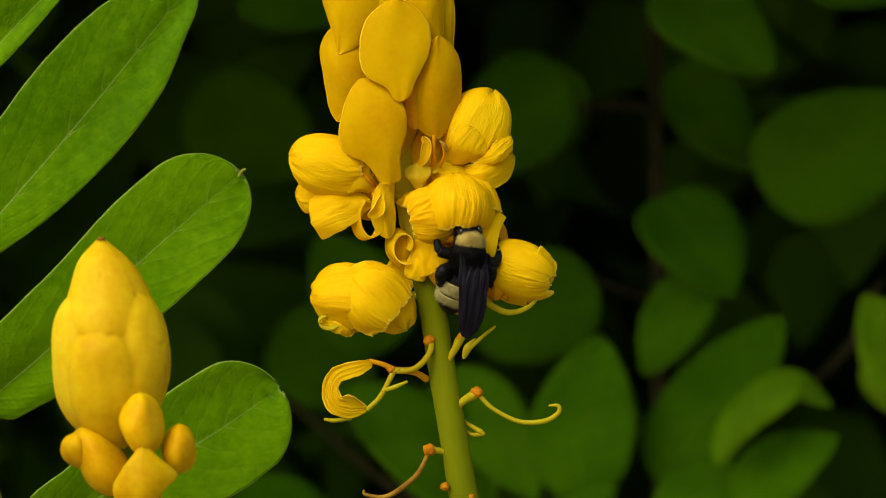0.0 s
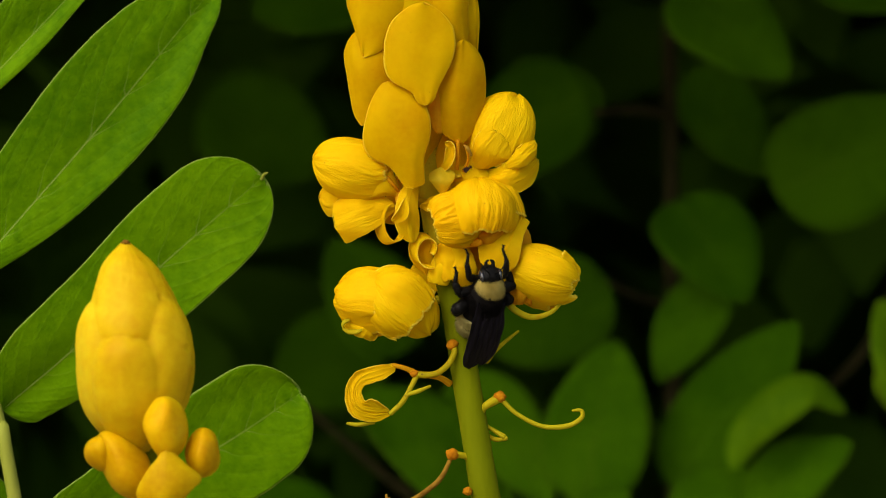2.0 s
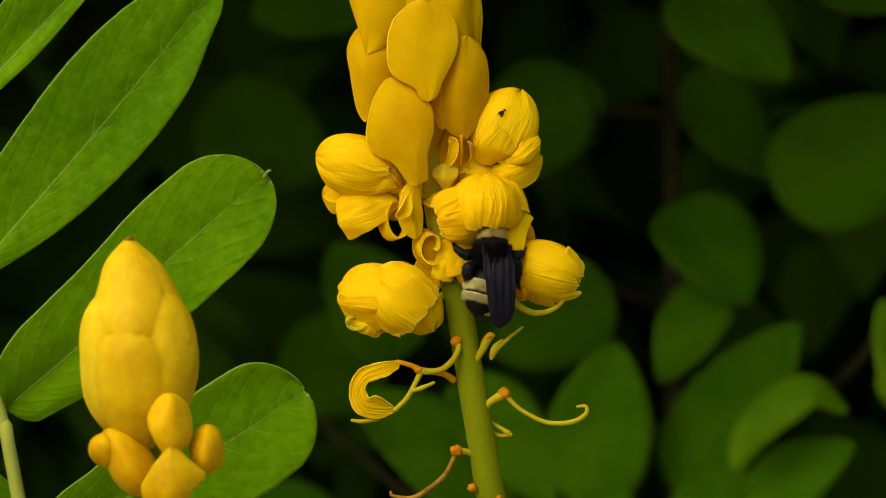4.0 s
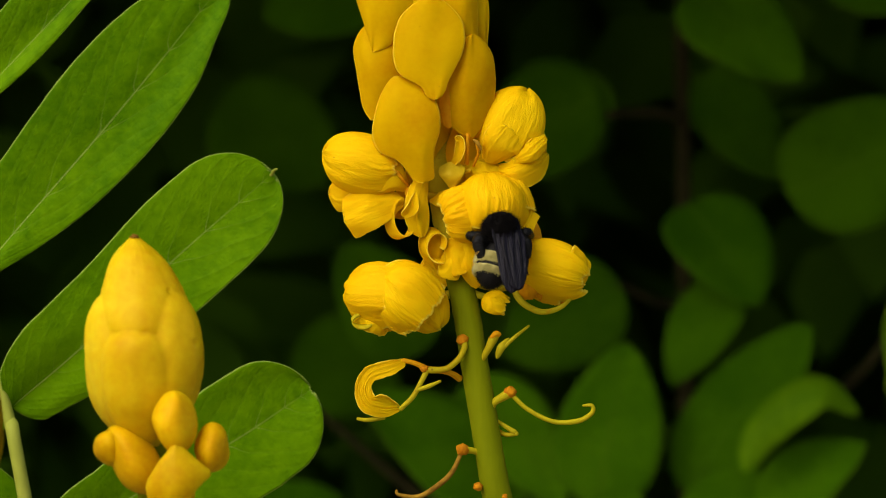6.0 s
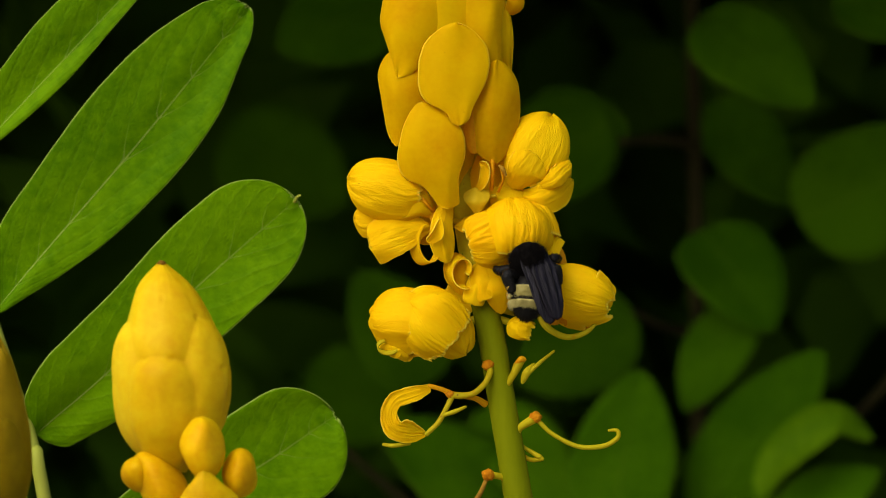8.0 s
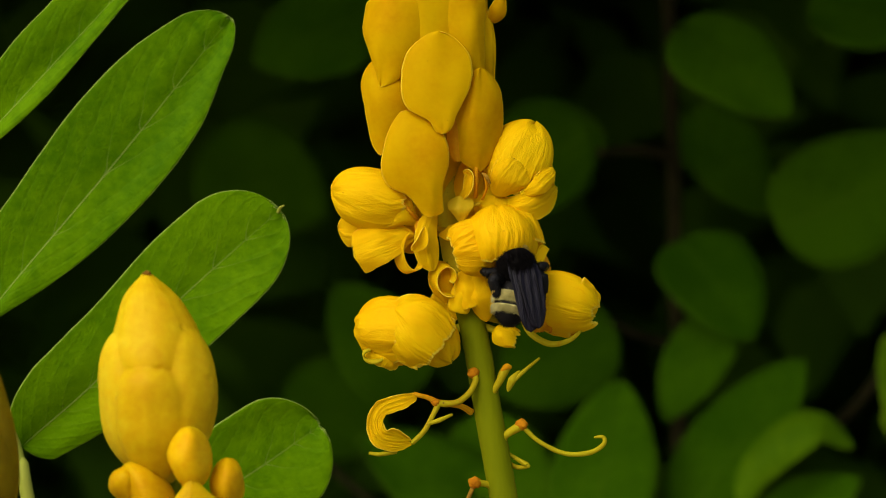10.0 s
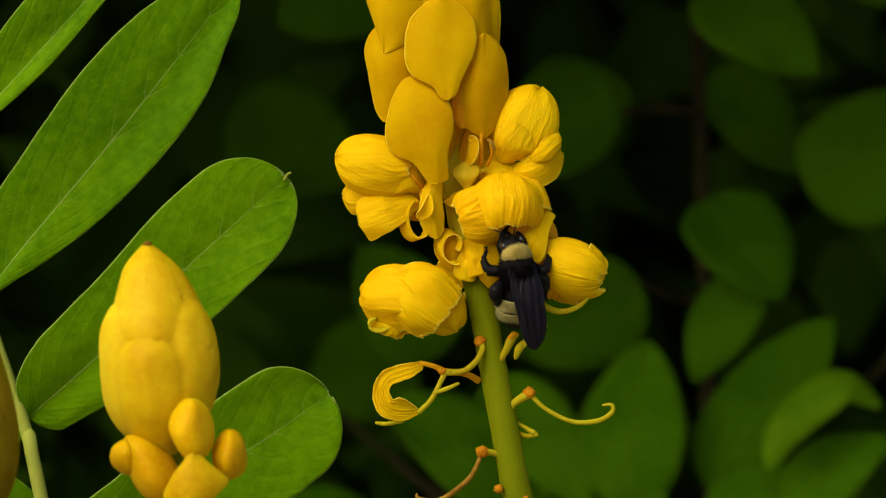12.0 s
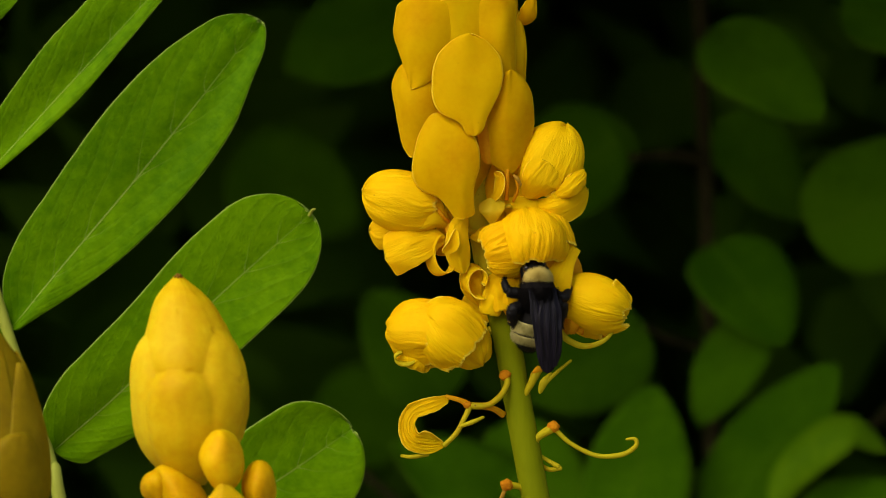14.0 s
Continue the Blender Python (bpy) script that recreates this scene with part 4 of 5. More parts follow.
knob(fy, V(6.41, -40.86, -2), 1.3)
stalk(fy, [V(6.19, -41.42, -2), V(4.23, -45.41, -3), V(0.91, -48.45, -3), V(-2.41, -50.15, -3), V(-6.09, -49.75, -3), V(-6.54, -48.86, -3)], [0.5, 0.65, 0.7, 0.55, 0.45, 0.3], DRIED, "style")
fz = flower("short bare stalk")
stalk(fz, [V(12.29, -34.56, 1), V(13.87, -35.66, 1), V(16.78, -37.38, 0)], [0.5, 0.5, 0.7])
stalk(fz, [V(12.55, -36.83, 2), V(15.01, -37.89, 1), V(17.23, -37.60, 0)], [0.6, 0.6, 0.6])
fq = flower("bare stalk with a small green sepal")
stalk(fq, [V(8.94, -24.73, -1), V(11.08, -21.32, -2), V(12.10, -19.24, -2), V(13.11, -17.93, -2)], [0.7, 0.85, 1.15, 0.85], PEDICEL)
stalk(fq, [V(11.89, -18.68, -2.4), V(12.78, -17.91, -2.6), V(13.66, -18.04, -2.4)], [0.5, 0.8, 0.5], INNER, "scar", "orange-brown scar")
lamina(fq, [V(13.04, -22.78, -2), V(14.06, -20.46, -3), V(15.42, -18.73, -2)], [0.3, 0.7, 0.8, 0.5, 0.2], [0.3, 0.6, 0.7, 0.5, 0.2], (0.2, -1, 0), 0.4, (0.1, 0.1), mat=PEDICEL, name="sepal", label="pale green sepal", ruffle=0.01, lumps=0.1)
stalk(fq, [V(14.28, -20.69, -2.5), V(16.52, -18.52, -2.5), V(19.31, -16.26, -2)], [0.5, 0.5, 0.3])
knob(spike, V(9.49, -48.07, -2.2), 0.9)
knob(spike, V(14.65, -50.04, -2), 0.8)

# ---- the closed yellow bud spike beside it ----
bud = thing("bud_spike", V(-70, -1200, 60), "closed yellow candle-like bud spike with waxy scales", "bud spike", "bud spikes")
part("stem", tube([V(-70, -1205, 60), V(-62, -700, 20), V(-52, -350, -20), V(-46, -180, -45), V(-44, -110, -52), V(-51.56, -53.05, -53), V(-51.99, -37.21, -53), V(-54.49, -15.02, -53)],
                  [4.5, 4.0, 3.4, 3.0, 2.8, 2.6, 2.6, 1.5], n=8, seg=14, rough=0.1), STEM, bud)
# scales that point up and hug one body
bud_body = spindle([V(-53.17, -38.58, -55), V(-53.46, -28.82, -55), V(-53.53, -18.86, -55), V(-54.13, -9.11, -55), V(-55.58, 0.85, -55)],
                   [2.4, 6.0, 8.4, 9.5, 9.9, 9.8, 9.2, 8.1, 6.7, 4.6, 0.5])
# the fused scales: angle, height, half width, half height, lift
SWELL = ((-10, 0.22, 46, 0.34, 1.5), (60, 0.42, 42, 0.33, 1.4), (-78, 0.38, 40, 0.34, 1.2), (150, 0.3, 60, 0.4, 0.9), (-150, 0.35, 50, 0.4, 0.9), (-4, 0.78, 60, 0.25, 0.5), (70, 0.72, 34, 0.2, 0.5))


def fused(s, a):
    """The closed bud's skin: broad soft swellings, a low keel on each, and shallow grooves where they meet."""
    rise = 0.0
    deg = (math.degrees(a) + 180) % 360 - 180
    for angle, height, wide, tall, lift in SWELL:
        da = (deg - angle + 180) % 360 - 180
        r2 = (da / wide) ** 2 + ((s - height) / tall) ** 4
        rise = max(rise, lift * (1 - r2 * r2) * (1 + 0.15 * math.exp(-(da / 9) ** 2))) if r2 < 1 else rise
    c = Vector((math.sin(a), math.cos(a), s * 3.2))
    for angle, height in ((-28, 0.535), (2, 0.54), (-4, 0.83), (44, 0.74), (60, 0.5)):
        rise -= 0.5 * math.exp(-((deg - angle) / 3.0) ** 2 - ((s - height) / 0.012) ** 2)
    return bud_body[0](s, a, rise * min(1.0, 4 * (1 - s)) + 0.5 * noise.noise(c * 1.3) * math.sin(math.pi * s) + 0.08 * noise.noise(c * 7))


core(bud, fused, BUD, "bud_body", nu=120, nv=130)
# brown tip
part("tip", ball(V(-55.45, 0.53, -55.5), (0.75, 0.8, 0.5), rough=0.5), DRIED, bud, "brown dry tip")
for base, tip, width, bulge, point in (
        (V(-46.80, -39.73, -64), V(-47.62, -27.86, -64), 7.7, 3.9, 0.5),
        (V(-40.89, -43.18, -59), V(-40.33, -33.78, -59), 6.9, 3.4, 0.5),
        (V(-51.16, -46.79, -60), V(-59.47, -34.83, -60), 8.4, 4.0, 0.5),
        (V(-57.94, -41.99, -60), V(-60.20, -35.57, -60), 7.2, 3.2, 0.4),
        (V(-47.46, -51.17, -61.5), V(-47.12, -39.6, -61.5), 8.0, 3.4, 0.8),
        (V(-53.16, -47.42, -48), V(-53.78, -36.74, -48), 9.0, 4.5, 0.5)):
    bract(bud, base, tip, width, bulge, full=0.5, point=point, crease=0.05, lumps=0.3, name="bud", edge=0.6, mat=SMALL_BUD)

lamina(bud, [V(-47.46, -51.17, -66), V(-47.17, -46.54, -68.5), V(-46.99, -41.94, -68.5), V(-46.81, -37.21, -66.5)], [3.6, 4.4, 4.9, 5.0, 4.6, 3.8, 2.9, 1.5, 0.3], [2.0, 2.6, 3.4, 4.4, 5.6, 6.6, 6.2, 3.0, 0.3], (0.05, -1, 0.1), 0.42, (0.1, 0.02), fold=-0.12, ruffle=0.006, lumps=0.5, mat=SMALL_BUD, name="bud", label="angular yellow bud with a straight-edged hood", thick=0.4)

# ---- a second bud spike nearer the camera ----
bud2 = thing("bud_spike", V(-130, -1200, 20), "closed yellow bud spike, its shade put into a dull ochre", "bud spike", "bud spikes")
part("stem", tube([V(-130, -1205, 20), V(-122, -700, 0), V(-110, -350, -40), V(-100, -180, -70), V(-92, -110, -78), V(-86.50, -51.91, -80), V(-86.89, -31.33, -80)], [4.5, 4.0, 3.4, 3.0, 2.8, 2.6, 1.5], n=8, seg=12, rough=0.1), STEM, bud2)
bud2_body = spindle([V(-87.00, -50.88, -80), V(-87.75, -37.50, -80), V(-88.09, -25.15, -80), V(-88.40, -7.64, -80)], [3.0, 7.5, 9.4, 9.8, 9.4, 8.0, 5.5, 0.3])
core(bud2, bud2_body[0], SHADED_BRACT)
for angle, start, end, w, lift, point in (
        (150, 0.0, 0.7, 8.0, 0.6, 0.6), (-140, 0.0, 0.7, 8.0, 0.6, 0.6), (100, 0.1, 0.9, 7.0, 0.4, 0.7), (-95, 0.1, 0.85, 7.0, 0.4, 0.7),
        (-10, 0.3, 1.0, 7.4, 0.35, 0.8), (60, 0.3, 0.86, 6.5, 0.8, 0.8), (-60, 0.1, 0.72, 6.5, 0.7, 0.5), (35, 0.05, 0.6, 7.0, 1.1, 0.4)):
    scale(bud2, bud2_body, angle, start, end, w, lift, full=0.4, point=point, lumps=0.3, mat=SHADED_BRACT)

# ---- the compound leaf ----
leafy = thing("compound_leaf", V(-40, -1200, 160), "green compound leaf with smooth oval leaflets", "leaf")
part("rachis", tube([V(-40, -1205, 160), V(-45, -700, 130), V(-50, -250, 90), V(-84.54, -59.52, 67), V(-88.64, -38.71, 66), V(-97.77, -10.51, 66), V(-104.76, 14.60, 67), V(-112.66, 42.26, 70),
                     V(-121.10, 70.02, 72)],
                    [3.0, 2.4, 1.9, 1.5, 1.35, 1.25, 1.1, 0.9, 0.6], n=8, seg=10, rough=0.08), RACHIS, leafy)
# leaflets: root to end, half widths to either hand
for axis, left, right, way, fold, ends, notch in (
        ([V(-88.16, -35.63, 67), V(-74.57, -23.56, 66), V(-54.18, -3.89, 65), V(-33.56, 14.46, 66)], [6.3, 10.0, 11.8, 11.9, 11.7, 12.4, 12.9, 12.7, 12.4], [6.3, 7.4, 8.7, 10.5, 11.5, 11.5, 11.5, 10.8, 10.0], (0.15, -1, 0.1), 0.17, (0.08, 0.16), 0.0),
        ([V(-80.42, -64.62, 67), V(-60.09, -52.58, 66), V(-42.19, -42.68, 65), V(-24.83, -31.07, 66)], [5.0, 9.0, 10.0, 11.5, 12.5, 13.0, 13.2, 12.9, 12.5], [5.0, 8.0, 10.5, 12.0, 13.0, 13.3, 13.3, 12.5, 11.5], (0.25, -1, -0.1), 0.13, (0.08, 0.17), 0.006)):
    lamina(leafy, axis, left, right, way, 0.08, ends, ruffle=0.012, lumps=1.6, fold=fold, notch=notch, root_front=(-0.6, -1, -1.2), mat=LEAF, name="leaflet", thick=0.25, nu=40, nv=44)
for axis, left, right, way, fold, ends, notch in (
        ([V(-97.14, -9.69, 67), V(-87.45, 2.06, 66), V(-70.57, 21.73, 65), V(-56.76, 38.69, 65), V(-43.93, 55.24, 66)], [1.6, 7.8, 11.0, 12.6, 13.8, 14.0, 12.9, 10.0, 6.0], [1.0, 3.2, 5.9, 8.7, 10.0, 10.2, 9.2, 6.0, 3.5], (0.2, -1, 0.12), 0.17, (0.03, 0.08), 0.0),
        ([V(-106.53, 18.20, 67), V(-89.63, 36.32, 66), V(-75.22, 51.86, 66), V(-57.20, 70.97, 66)], [2.0, 6.0, 7.5, 8.5, 9.2, 9.2, 9.0, 7.4, 5.0], [0.5, 1.4, 2.7, 3.5, 3.7, 3.3, 2.8, 2.2, 1.5], (0.25, -1, 0.3), 0.2, (0.03, 0.1), 0.0),
        ([V(-115.62, 49.47, 70), V(-104.01, 57.66, 68), V(-91.99, 68.35, 68)], [1.0, 4.5, 6.0, 5.5, 4.0], [0.8, 3.2, 4.6, 4.0, 2.5], (0.3, -1, 0.3), 0.2, (0.04, 0.12), 0.0)):
    lamina(leafy, axis, left, right, way, 0.08, ends, ruffle=0.012, lumps=1.4, fold=fold, notch=notch, mat=LEAF, name="leaflet", thick=0.25, nu=40, nv=44)
for base, tip, w in ((V(-89.02, -38.87, 71), V(-138.09, -16.13, 60), 11.5), (V(-97.72, -10.54, 71), V(-146.19, 20.69, 60), 11.5),
                     (V(-105.13, 14.68, 71), V(-149.61, 48.01, 60), 10.0), (V(-83.40, -59.74, 71), V(-128.77, -47.01, 60), 11.5)):
    blade(leafy, base, tip, w, V(-0.2, 0.2, -1), fold=0.1, bend=0.05)

stalk(leafy, [V(-33.97, 13.84, 64), V(-33.34, 14.89, 63), V(-32.59, 15.22, 62)], [0.45, 0.4, 0.2], RACHIS, "leaf_point", "pale leaf point")

# ---- the shrubs behind ----
shrub = thing("shrub", V(150, -1200, 900), "shrub with broad leaves, light and shade put into their greens", "shrub")
part("trunk", tube([V(150, -1205, 900), V(140, -700, 880), V(100, -350, 800), V(90.26, -133.66, 760), V(87.59, -35.14, 760), V(86.04, 43.64, 760), V(83.51, 122.38, 760), V(77.72, 223.21, 780)],
                   [14, 10, 6, 3.2, 2.8, 2.6, 2.4, 2.0], n=8, seg=10, rough=0.2), BARK, shrub)
for pts, r in (([V(86.03, 44.62, 760), V(73.40, 46.02, 740), V(59.14, 44.47, 720)], [2.0, 1.8, 1.4]),
               ([V(86.50, -21.36, 760), V(73.86, -18.24, 740), V(63.75, -13.34, 730)], [1.8, 1.5, 1.2]),
               ([V(86.77, 79.09, 760), V(90.69, 80.60, 740), V(97.38, 82.27, 720)], [2.0, 1.8, 1.4]),
               ([V(88.32, -54.84, 760), V(113.17, -65.70, 740), V(146.42, -41.56, 720), V(161.63, -14.49, 720)], [2.2, 2.0, 1.8, 1.2]),
               ([V(88.99, -94.25, 760), V(54.91, -93.36, 740), V(8.15, -93.12, 730), V(-43.80, -56.41, 780)], [2.2, 2.0, 1.8, 1.2])):
    part("twig", tube(pts, r, rough=0.2), BARK, shrub)
# leaves: base, tip, half width, way it faces
for base, tip, w, nrm in (
        (V(83.90, 85.07, 700), V(122.05, 55.94, 690), 17, V(0.1, 0.6, -1)),
        (V(124.01, 18.46, 780), V(180.60, 46.28, 760), 22, V(0.1, -0.1, -1)),
        (V(93.82, 60.71, 800), V(122.29, 24.65, 800), 14, V(0.3, 0.1, -1)),
        (V(85.96, 14.40, 720), V(109.62, -19.10, 700), 17, V(0.2, 0.5, -1)),
        (V(101.90, -11.05, 720), V(80.53, -46.53, 710), 11.5, V(-0.3, 0.5, -1)),
        (V(-97.59, 60.92, 1250), V(-42.06, 31.13, 1250), 25, V(-0.1, 0.2, -1)),
        (V(-61.65, -47.01, 1250), V(-16.22, -66.83, 1250), 22, V(-0.1, 0.2, -1)),
        (V(130.03, 93.09, 720), V(172.46, 85.70, 720), 15, V(0.1, 0.6, -1)),
        (V(-17.44, 97.18, 820), V(-62.10, 80.58, 820), 18, V(0.1, 0.4, -1)),
        (V(45.73, -101.38, 680), V(69.66, -82.83, 670), 9, V(0.1, 0.9, -1)),
        (V(-29.87, -106.93, 700), V(-56.67, -82.37, 700), 15, V(0.1, 0.6, -1)),
        (V(87.09, -97.34, 680), V(109.50, -74.61, 680), 12, V(0.1, 0.7, -1)),
        (V(86.06, -83.32, 700), V(125.86, -25.76, 690), 16.5, V(-0.1, 0.7, -1))):
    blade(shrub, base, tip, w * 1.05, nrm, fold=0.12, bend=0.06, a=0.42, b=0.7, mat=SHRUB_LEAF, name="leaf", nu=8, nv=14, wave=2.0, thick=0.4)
# leaves in deep shade: the shade is painted in with the darkest green
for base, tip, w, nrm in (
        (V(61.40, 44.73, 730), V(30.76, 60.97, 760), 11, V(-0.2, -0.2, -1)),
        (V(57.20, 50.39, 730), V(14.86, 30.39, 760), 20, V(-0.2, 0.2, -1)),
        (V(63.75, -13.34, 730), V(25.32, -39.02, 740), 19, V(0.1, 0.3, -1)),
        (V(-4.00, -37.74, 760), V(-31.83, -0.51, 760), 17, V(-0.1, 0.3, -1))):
    blade(shrub, base, tip, w, nrm, fold=0.12, bend=0.06, a=0.42, b=0.7, mat=DIM_LEAF, name="leaf", nu=8, nv=14, wave=2.0, thick=0.4)
# leaves that catch more light: painted with the lighter green copy
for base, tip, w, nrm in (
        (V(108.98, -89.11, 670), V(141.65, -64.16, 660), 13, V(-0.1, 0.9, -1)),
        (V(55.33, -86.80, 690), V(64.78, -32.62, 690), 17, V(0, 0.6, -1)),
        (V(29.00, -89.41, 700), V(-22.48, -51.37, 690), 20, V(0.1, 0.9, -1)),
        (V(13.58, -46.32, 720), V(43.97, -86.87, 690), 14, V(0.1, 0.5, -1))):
    blade(shrub, base, tip, w * 1.05, nrm, fold=0.12, bend=0.06, a=0.42, b=0.7, mat=LIT_LEAF, name="leaf", nu=8, nv=14, wave=2.0, thick=0.4)
# lower right leaves, lit by their lighter yellow-green colour
for base, tip, w, nrm in (
        (V(167.62, -54.69, 660), V(150.61, -17.63, 660), 12, V(-0.2, 0.9, -1)),
        (V(158.42, -41.56, 720), V(178.79, -63.73, 700), 10, V(-0.1, 0.6, -1)),
        (V(150.36, -48.77, 660), V(178.45, -28.19, 660), 9, V(0.1, 1.2, -1))):
    blade(shrub, base, tip, w * 1.05, nrm, fold=0.12, bend=0.06, a=0.42, b=0.7, mat=BRIGHT_LEAF, name="leaf", nu=8, nv=14, wave=2.0, thick=0.4)

# arched leaf, its brightness painted with the same light green
lamina(shrub, [V(101.72, -73.69, 650), V(106.54, -60.51, 648), V(117.09, -49.61, 645), V(128.09, -45.75, 645), V(139.49, -54.17, 652)], [2.0, 5.0, 6.5, 6.5, 5.0, 2.0], [2.0, 6.0, 8.0, 8.0, 6.0, 2.0], (0, -1, 0.7), 0.35, (0.1, 0.1),
       mat=BRIGHT_LEAF, name="leaf", label="arched yellow-green leaf, light painted into its colour", thick=0.4)


def thicket(name, label, count, box, size, face, seed, mat):
    """Many small folded leaves, scattered through a rounded, uneven mass that fills a box in mm."""
    rng = random.Random(seed)
    verts, faces = [], []
    for _ in range(count):
        c = Vector([rng.uniform(a, b) for a, b in box])
        q = [abs(2 * (x - a) / (b - a) - 1) for x, (a, b) in zip(c, box)]
        if sum(x ** 4 for x in q) > 1.9 + 1.0 * noise.noise(c * 0.0035):
            continue
        n = Vector((rng.gauss(0, 0.5), rng.gauss(0, 0.5), rng.gauss(0, 0.5))) + Vector(face)
        d = Vector((rng.gauss(0, 1), rng.gauss(0, 1), rng.gauss(0, 1)))
        e1, e2, e3 = frame_of(d, n)
        ln, w = rng.uniform(0.7, 1.3) * size, rng.uniform(0.22, 0.32) * size
        k = len(verts)
        for s, u in ((0, 0), (0.3, -1), (0.3, 0), (0.3, 1), (0.65, -0.9), (0.65, 0), (0.65, 0.9), (1, 0)):
            verts.append(to_world(c + e3 * (s - 0.5) * ln + e2 * u * w + e1 * (0.25 * abs(u) * w + 0.18 * ln * math.sin(3 * s))))
        faces += [(k, k + 1, k + 2), (k, k + 2, k + 3), (k + 1, k + 4, k + 5, k + 2), (k + 2, k + 5, k + 6, k + 3), (k + 4, k + 7, k + 5), (k + 5, k + 7, k + 6)]
    me = bpy.data.meshes.new(name)
    me.from_pydata(verts, [], faces)
    me.materials.append(mat)
    me.polygons.foreach_set("use_smooth", [True] * len(me.polygons))
    return tagged(new(name, me), label, "foliage", kind="stuff")


# far foliage in the darkest green, which carries part of the deep shade
thicket("undergrowth", "deep mass of leaves, shade put into their dark green", 9000, ((-900, 1100), (1350, 2350), (-1190, 1000)), 95, (0, -0.4, 0.8), 5, DIM_LEAF)
# added dark sheet behind everything, standing in for the black shade in gaps
backdrop = bmesh.new()
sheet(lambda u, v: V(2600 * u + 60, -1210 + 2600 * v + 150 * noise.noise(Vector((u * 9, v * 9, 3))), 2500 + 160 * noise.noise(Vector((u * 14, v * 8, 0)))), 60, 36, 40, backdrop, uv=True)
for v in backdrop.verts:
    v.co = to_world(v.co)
tagged(new("backdrop", finish(backdrop, "backdrop", DIM_LEAF)), "added hedge sheet closing the view, shade in its dark green", "hedge", kind="structure")
# added out of view: a leafy mass that blocks sun and sky from the background
thicket("canopy", "unseen mass of leaves, added to keep light off the shrubs", 24500, ((-1100, 1300), (230, 2500), (215, 1100)), 110, (0, 0, 1), 8, DIM_LEAF)


# ---- the bee ----
def hairs(bm, c, radii, count, length, keep, seed, lean=(0, -0.6, 0), slot=0, thick=0.05):
    """Short fur on an ellipsoid: thin spikes on the part of it for which keep(q) holds."""
    rng = random.Random(seed)
    done = 0
    while done < count:
        q = Vector((rng.gauss(0, 1), rng.gauss(0, 1), rng.gauss(0, 1))).normalized()
        if not keep(q):
            continue
        done += 1
        p = Vector(c) + Vector((q.x * radii[0], q.y * radii[1], q.z * radii[2])) * 0.97
        n = Vector((q.x / radii[0], q.y / radii[1], q.z / radii[2])).normalized()
        d = (n + Vector(lean) * rng.uniform(0.3, 1.0) + Vector((rng.gauss(0, 0.2), rng.gauss(0, 0.2), rng.gauss(0, 0.2)))).normalized()
        s = d.cross(Vector((rng.gauss(0, 1), rng.gauss(0, 1), rng.gauss(0, 1)))).normalized() * thick
        t = d.cross(s)
        a, b, e = bm.verts.new(p + s), bm.verts.new(p - s * 0.5 + t * 0.9), bm.verts.new(p - s * 0.5 - t * 0.9)
        tip = bm.verts.new(p + d * length * rng.uniform(0.6, 1.2))
        for f in (bm.faces.new((a, b, tip)), bm.faces.new((b, e, tip)), bm.faces.new((e, a, tip))):
            f.material_index = slot


def bee_part(name, bm, mat, parent, origin=(0, 0, 0), label=""):
    """A part in the bee's own mm, turning about its origin."""
    o = Vector(origin)
    base = ORIGIN.get(parent, Vector())
    for v in bm.verts:
        v.co = (v.co - o) * 0.001
    ob = new(name, finish(bm, name, mat))
    ORIGIN[ob] = o
    ob.parent = parent
    ob.location = (o - base) * 0.001
    return tagged(ob, label)


FUR = mottled("bee_fur_black", [(0.3, (0.003, 0.0025, 0.0025)), (0.7, (0.009, 0.0075, 0.0065))], 900, rough=0.8, spec=0.03)
CREAM = mottled("bee_fur_cream", [(0.3, (0.44, 0.33, 0.07)), (0.7, (0.66, 0.52, 0.15))], 700, rough=0.85, spec=0.1)
PALE = mottled("bee_band_pale", [(0.3, (0.30, 0.25, 0.06)), (0.7, (0.74, 0.66, 0.27))], 700, rough=0.8, spec=0.1)
SHELL = mottled("bee_shell_black", [(0.3, (0.004, 0.0035, 0.0035)), (0.7, (0.010, 0.009, 0.008))], 900, rough=0.45, spec=0.09, bump=0.3, bump_scale=4000)
EYE = mottled("bee_eye", [(0.3, (0.010, 0.009, 0.010)), (0.7, (0.022, 0.020, 0.020))], 900, rough=0.16, spec=0.6)
# wing is black; the violet of its sheen is mixed into the base colour
WING = mottled("bee_wing_smoky", [(0.3, (0.003, 0.0025, 0.004)), (0.7, (0.013, 0.010, 0.017))], 250, rough=0.32, spec=0.11, bump=0.6, bump_scale=900,
               stretch=(6, 0.5, 1), through_light=0.08, through_color=(0.06, 0.04, 0.03))
POLLEN = mottled("pollen_orange", [(0.3, (0.42, 0.22, 0.02)), (0.7, (0.62, 0.38, 0.05))], 1200, rough=0.9, bump=0.8, bump_scale=5000)

bee = new("bumblebee")
bee.empty_display_size = 0.01
tagged(bee, "black bumblebee with a cream collar and smoky wings", "bee")
ORIGIN[bee] = Vector()

bm = ball((0, 0, 0), (3.4, 4.1, 3.3), nu=24, nv=16, rough=0.05)
hairs(bm, (0, 0, 0), (3.4, 4.1, 3.3), 5600, 1.05, lambda q: not (q.y > 0.22 and q.z > -0.25), 1)
thorax = bee_part("thorax", bm, FUR, bee, label="furry black thorax")
bm = ball((0, 2.6, 0.15), (2.15, 1.8, 2.6), nu=20, nv=12, rough=0.05)
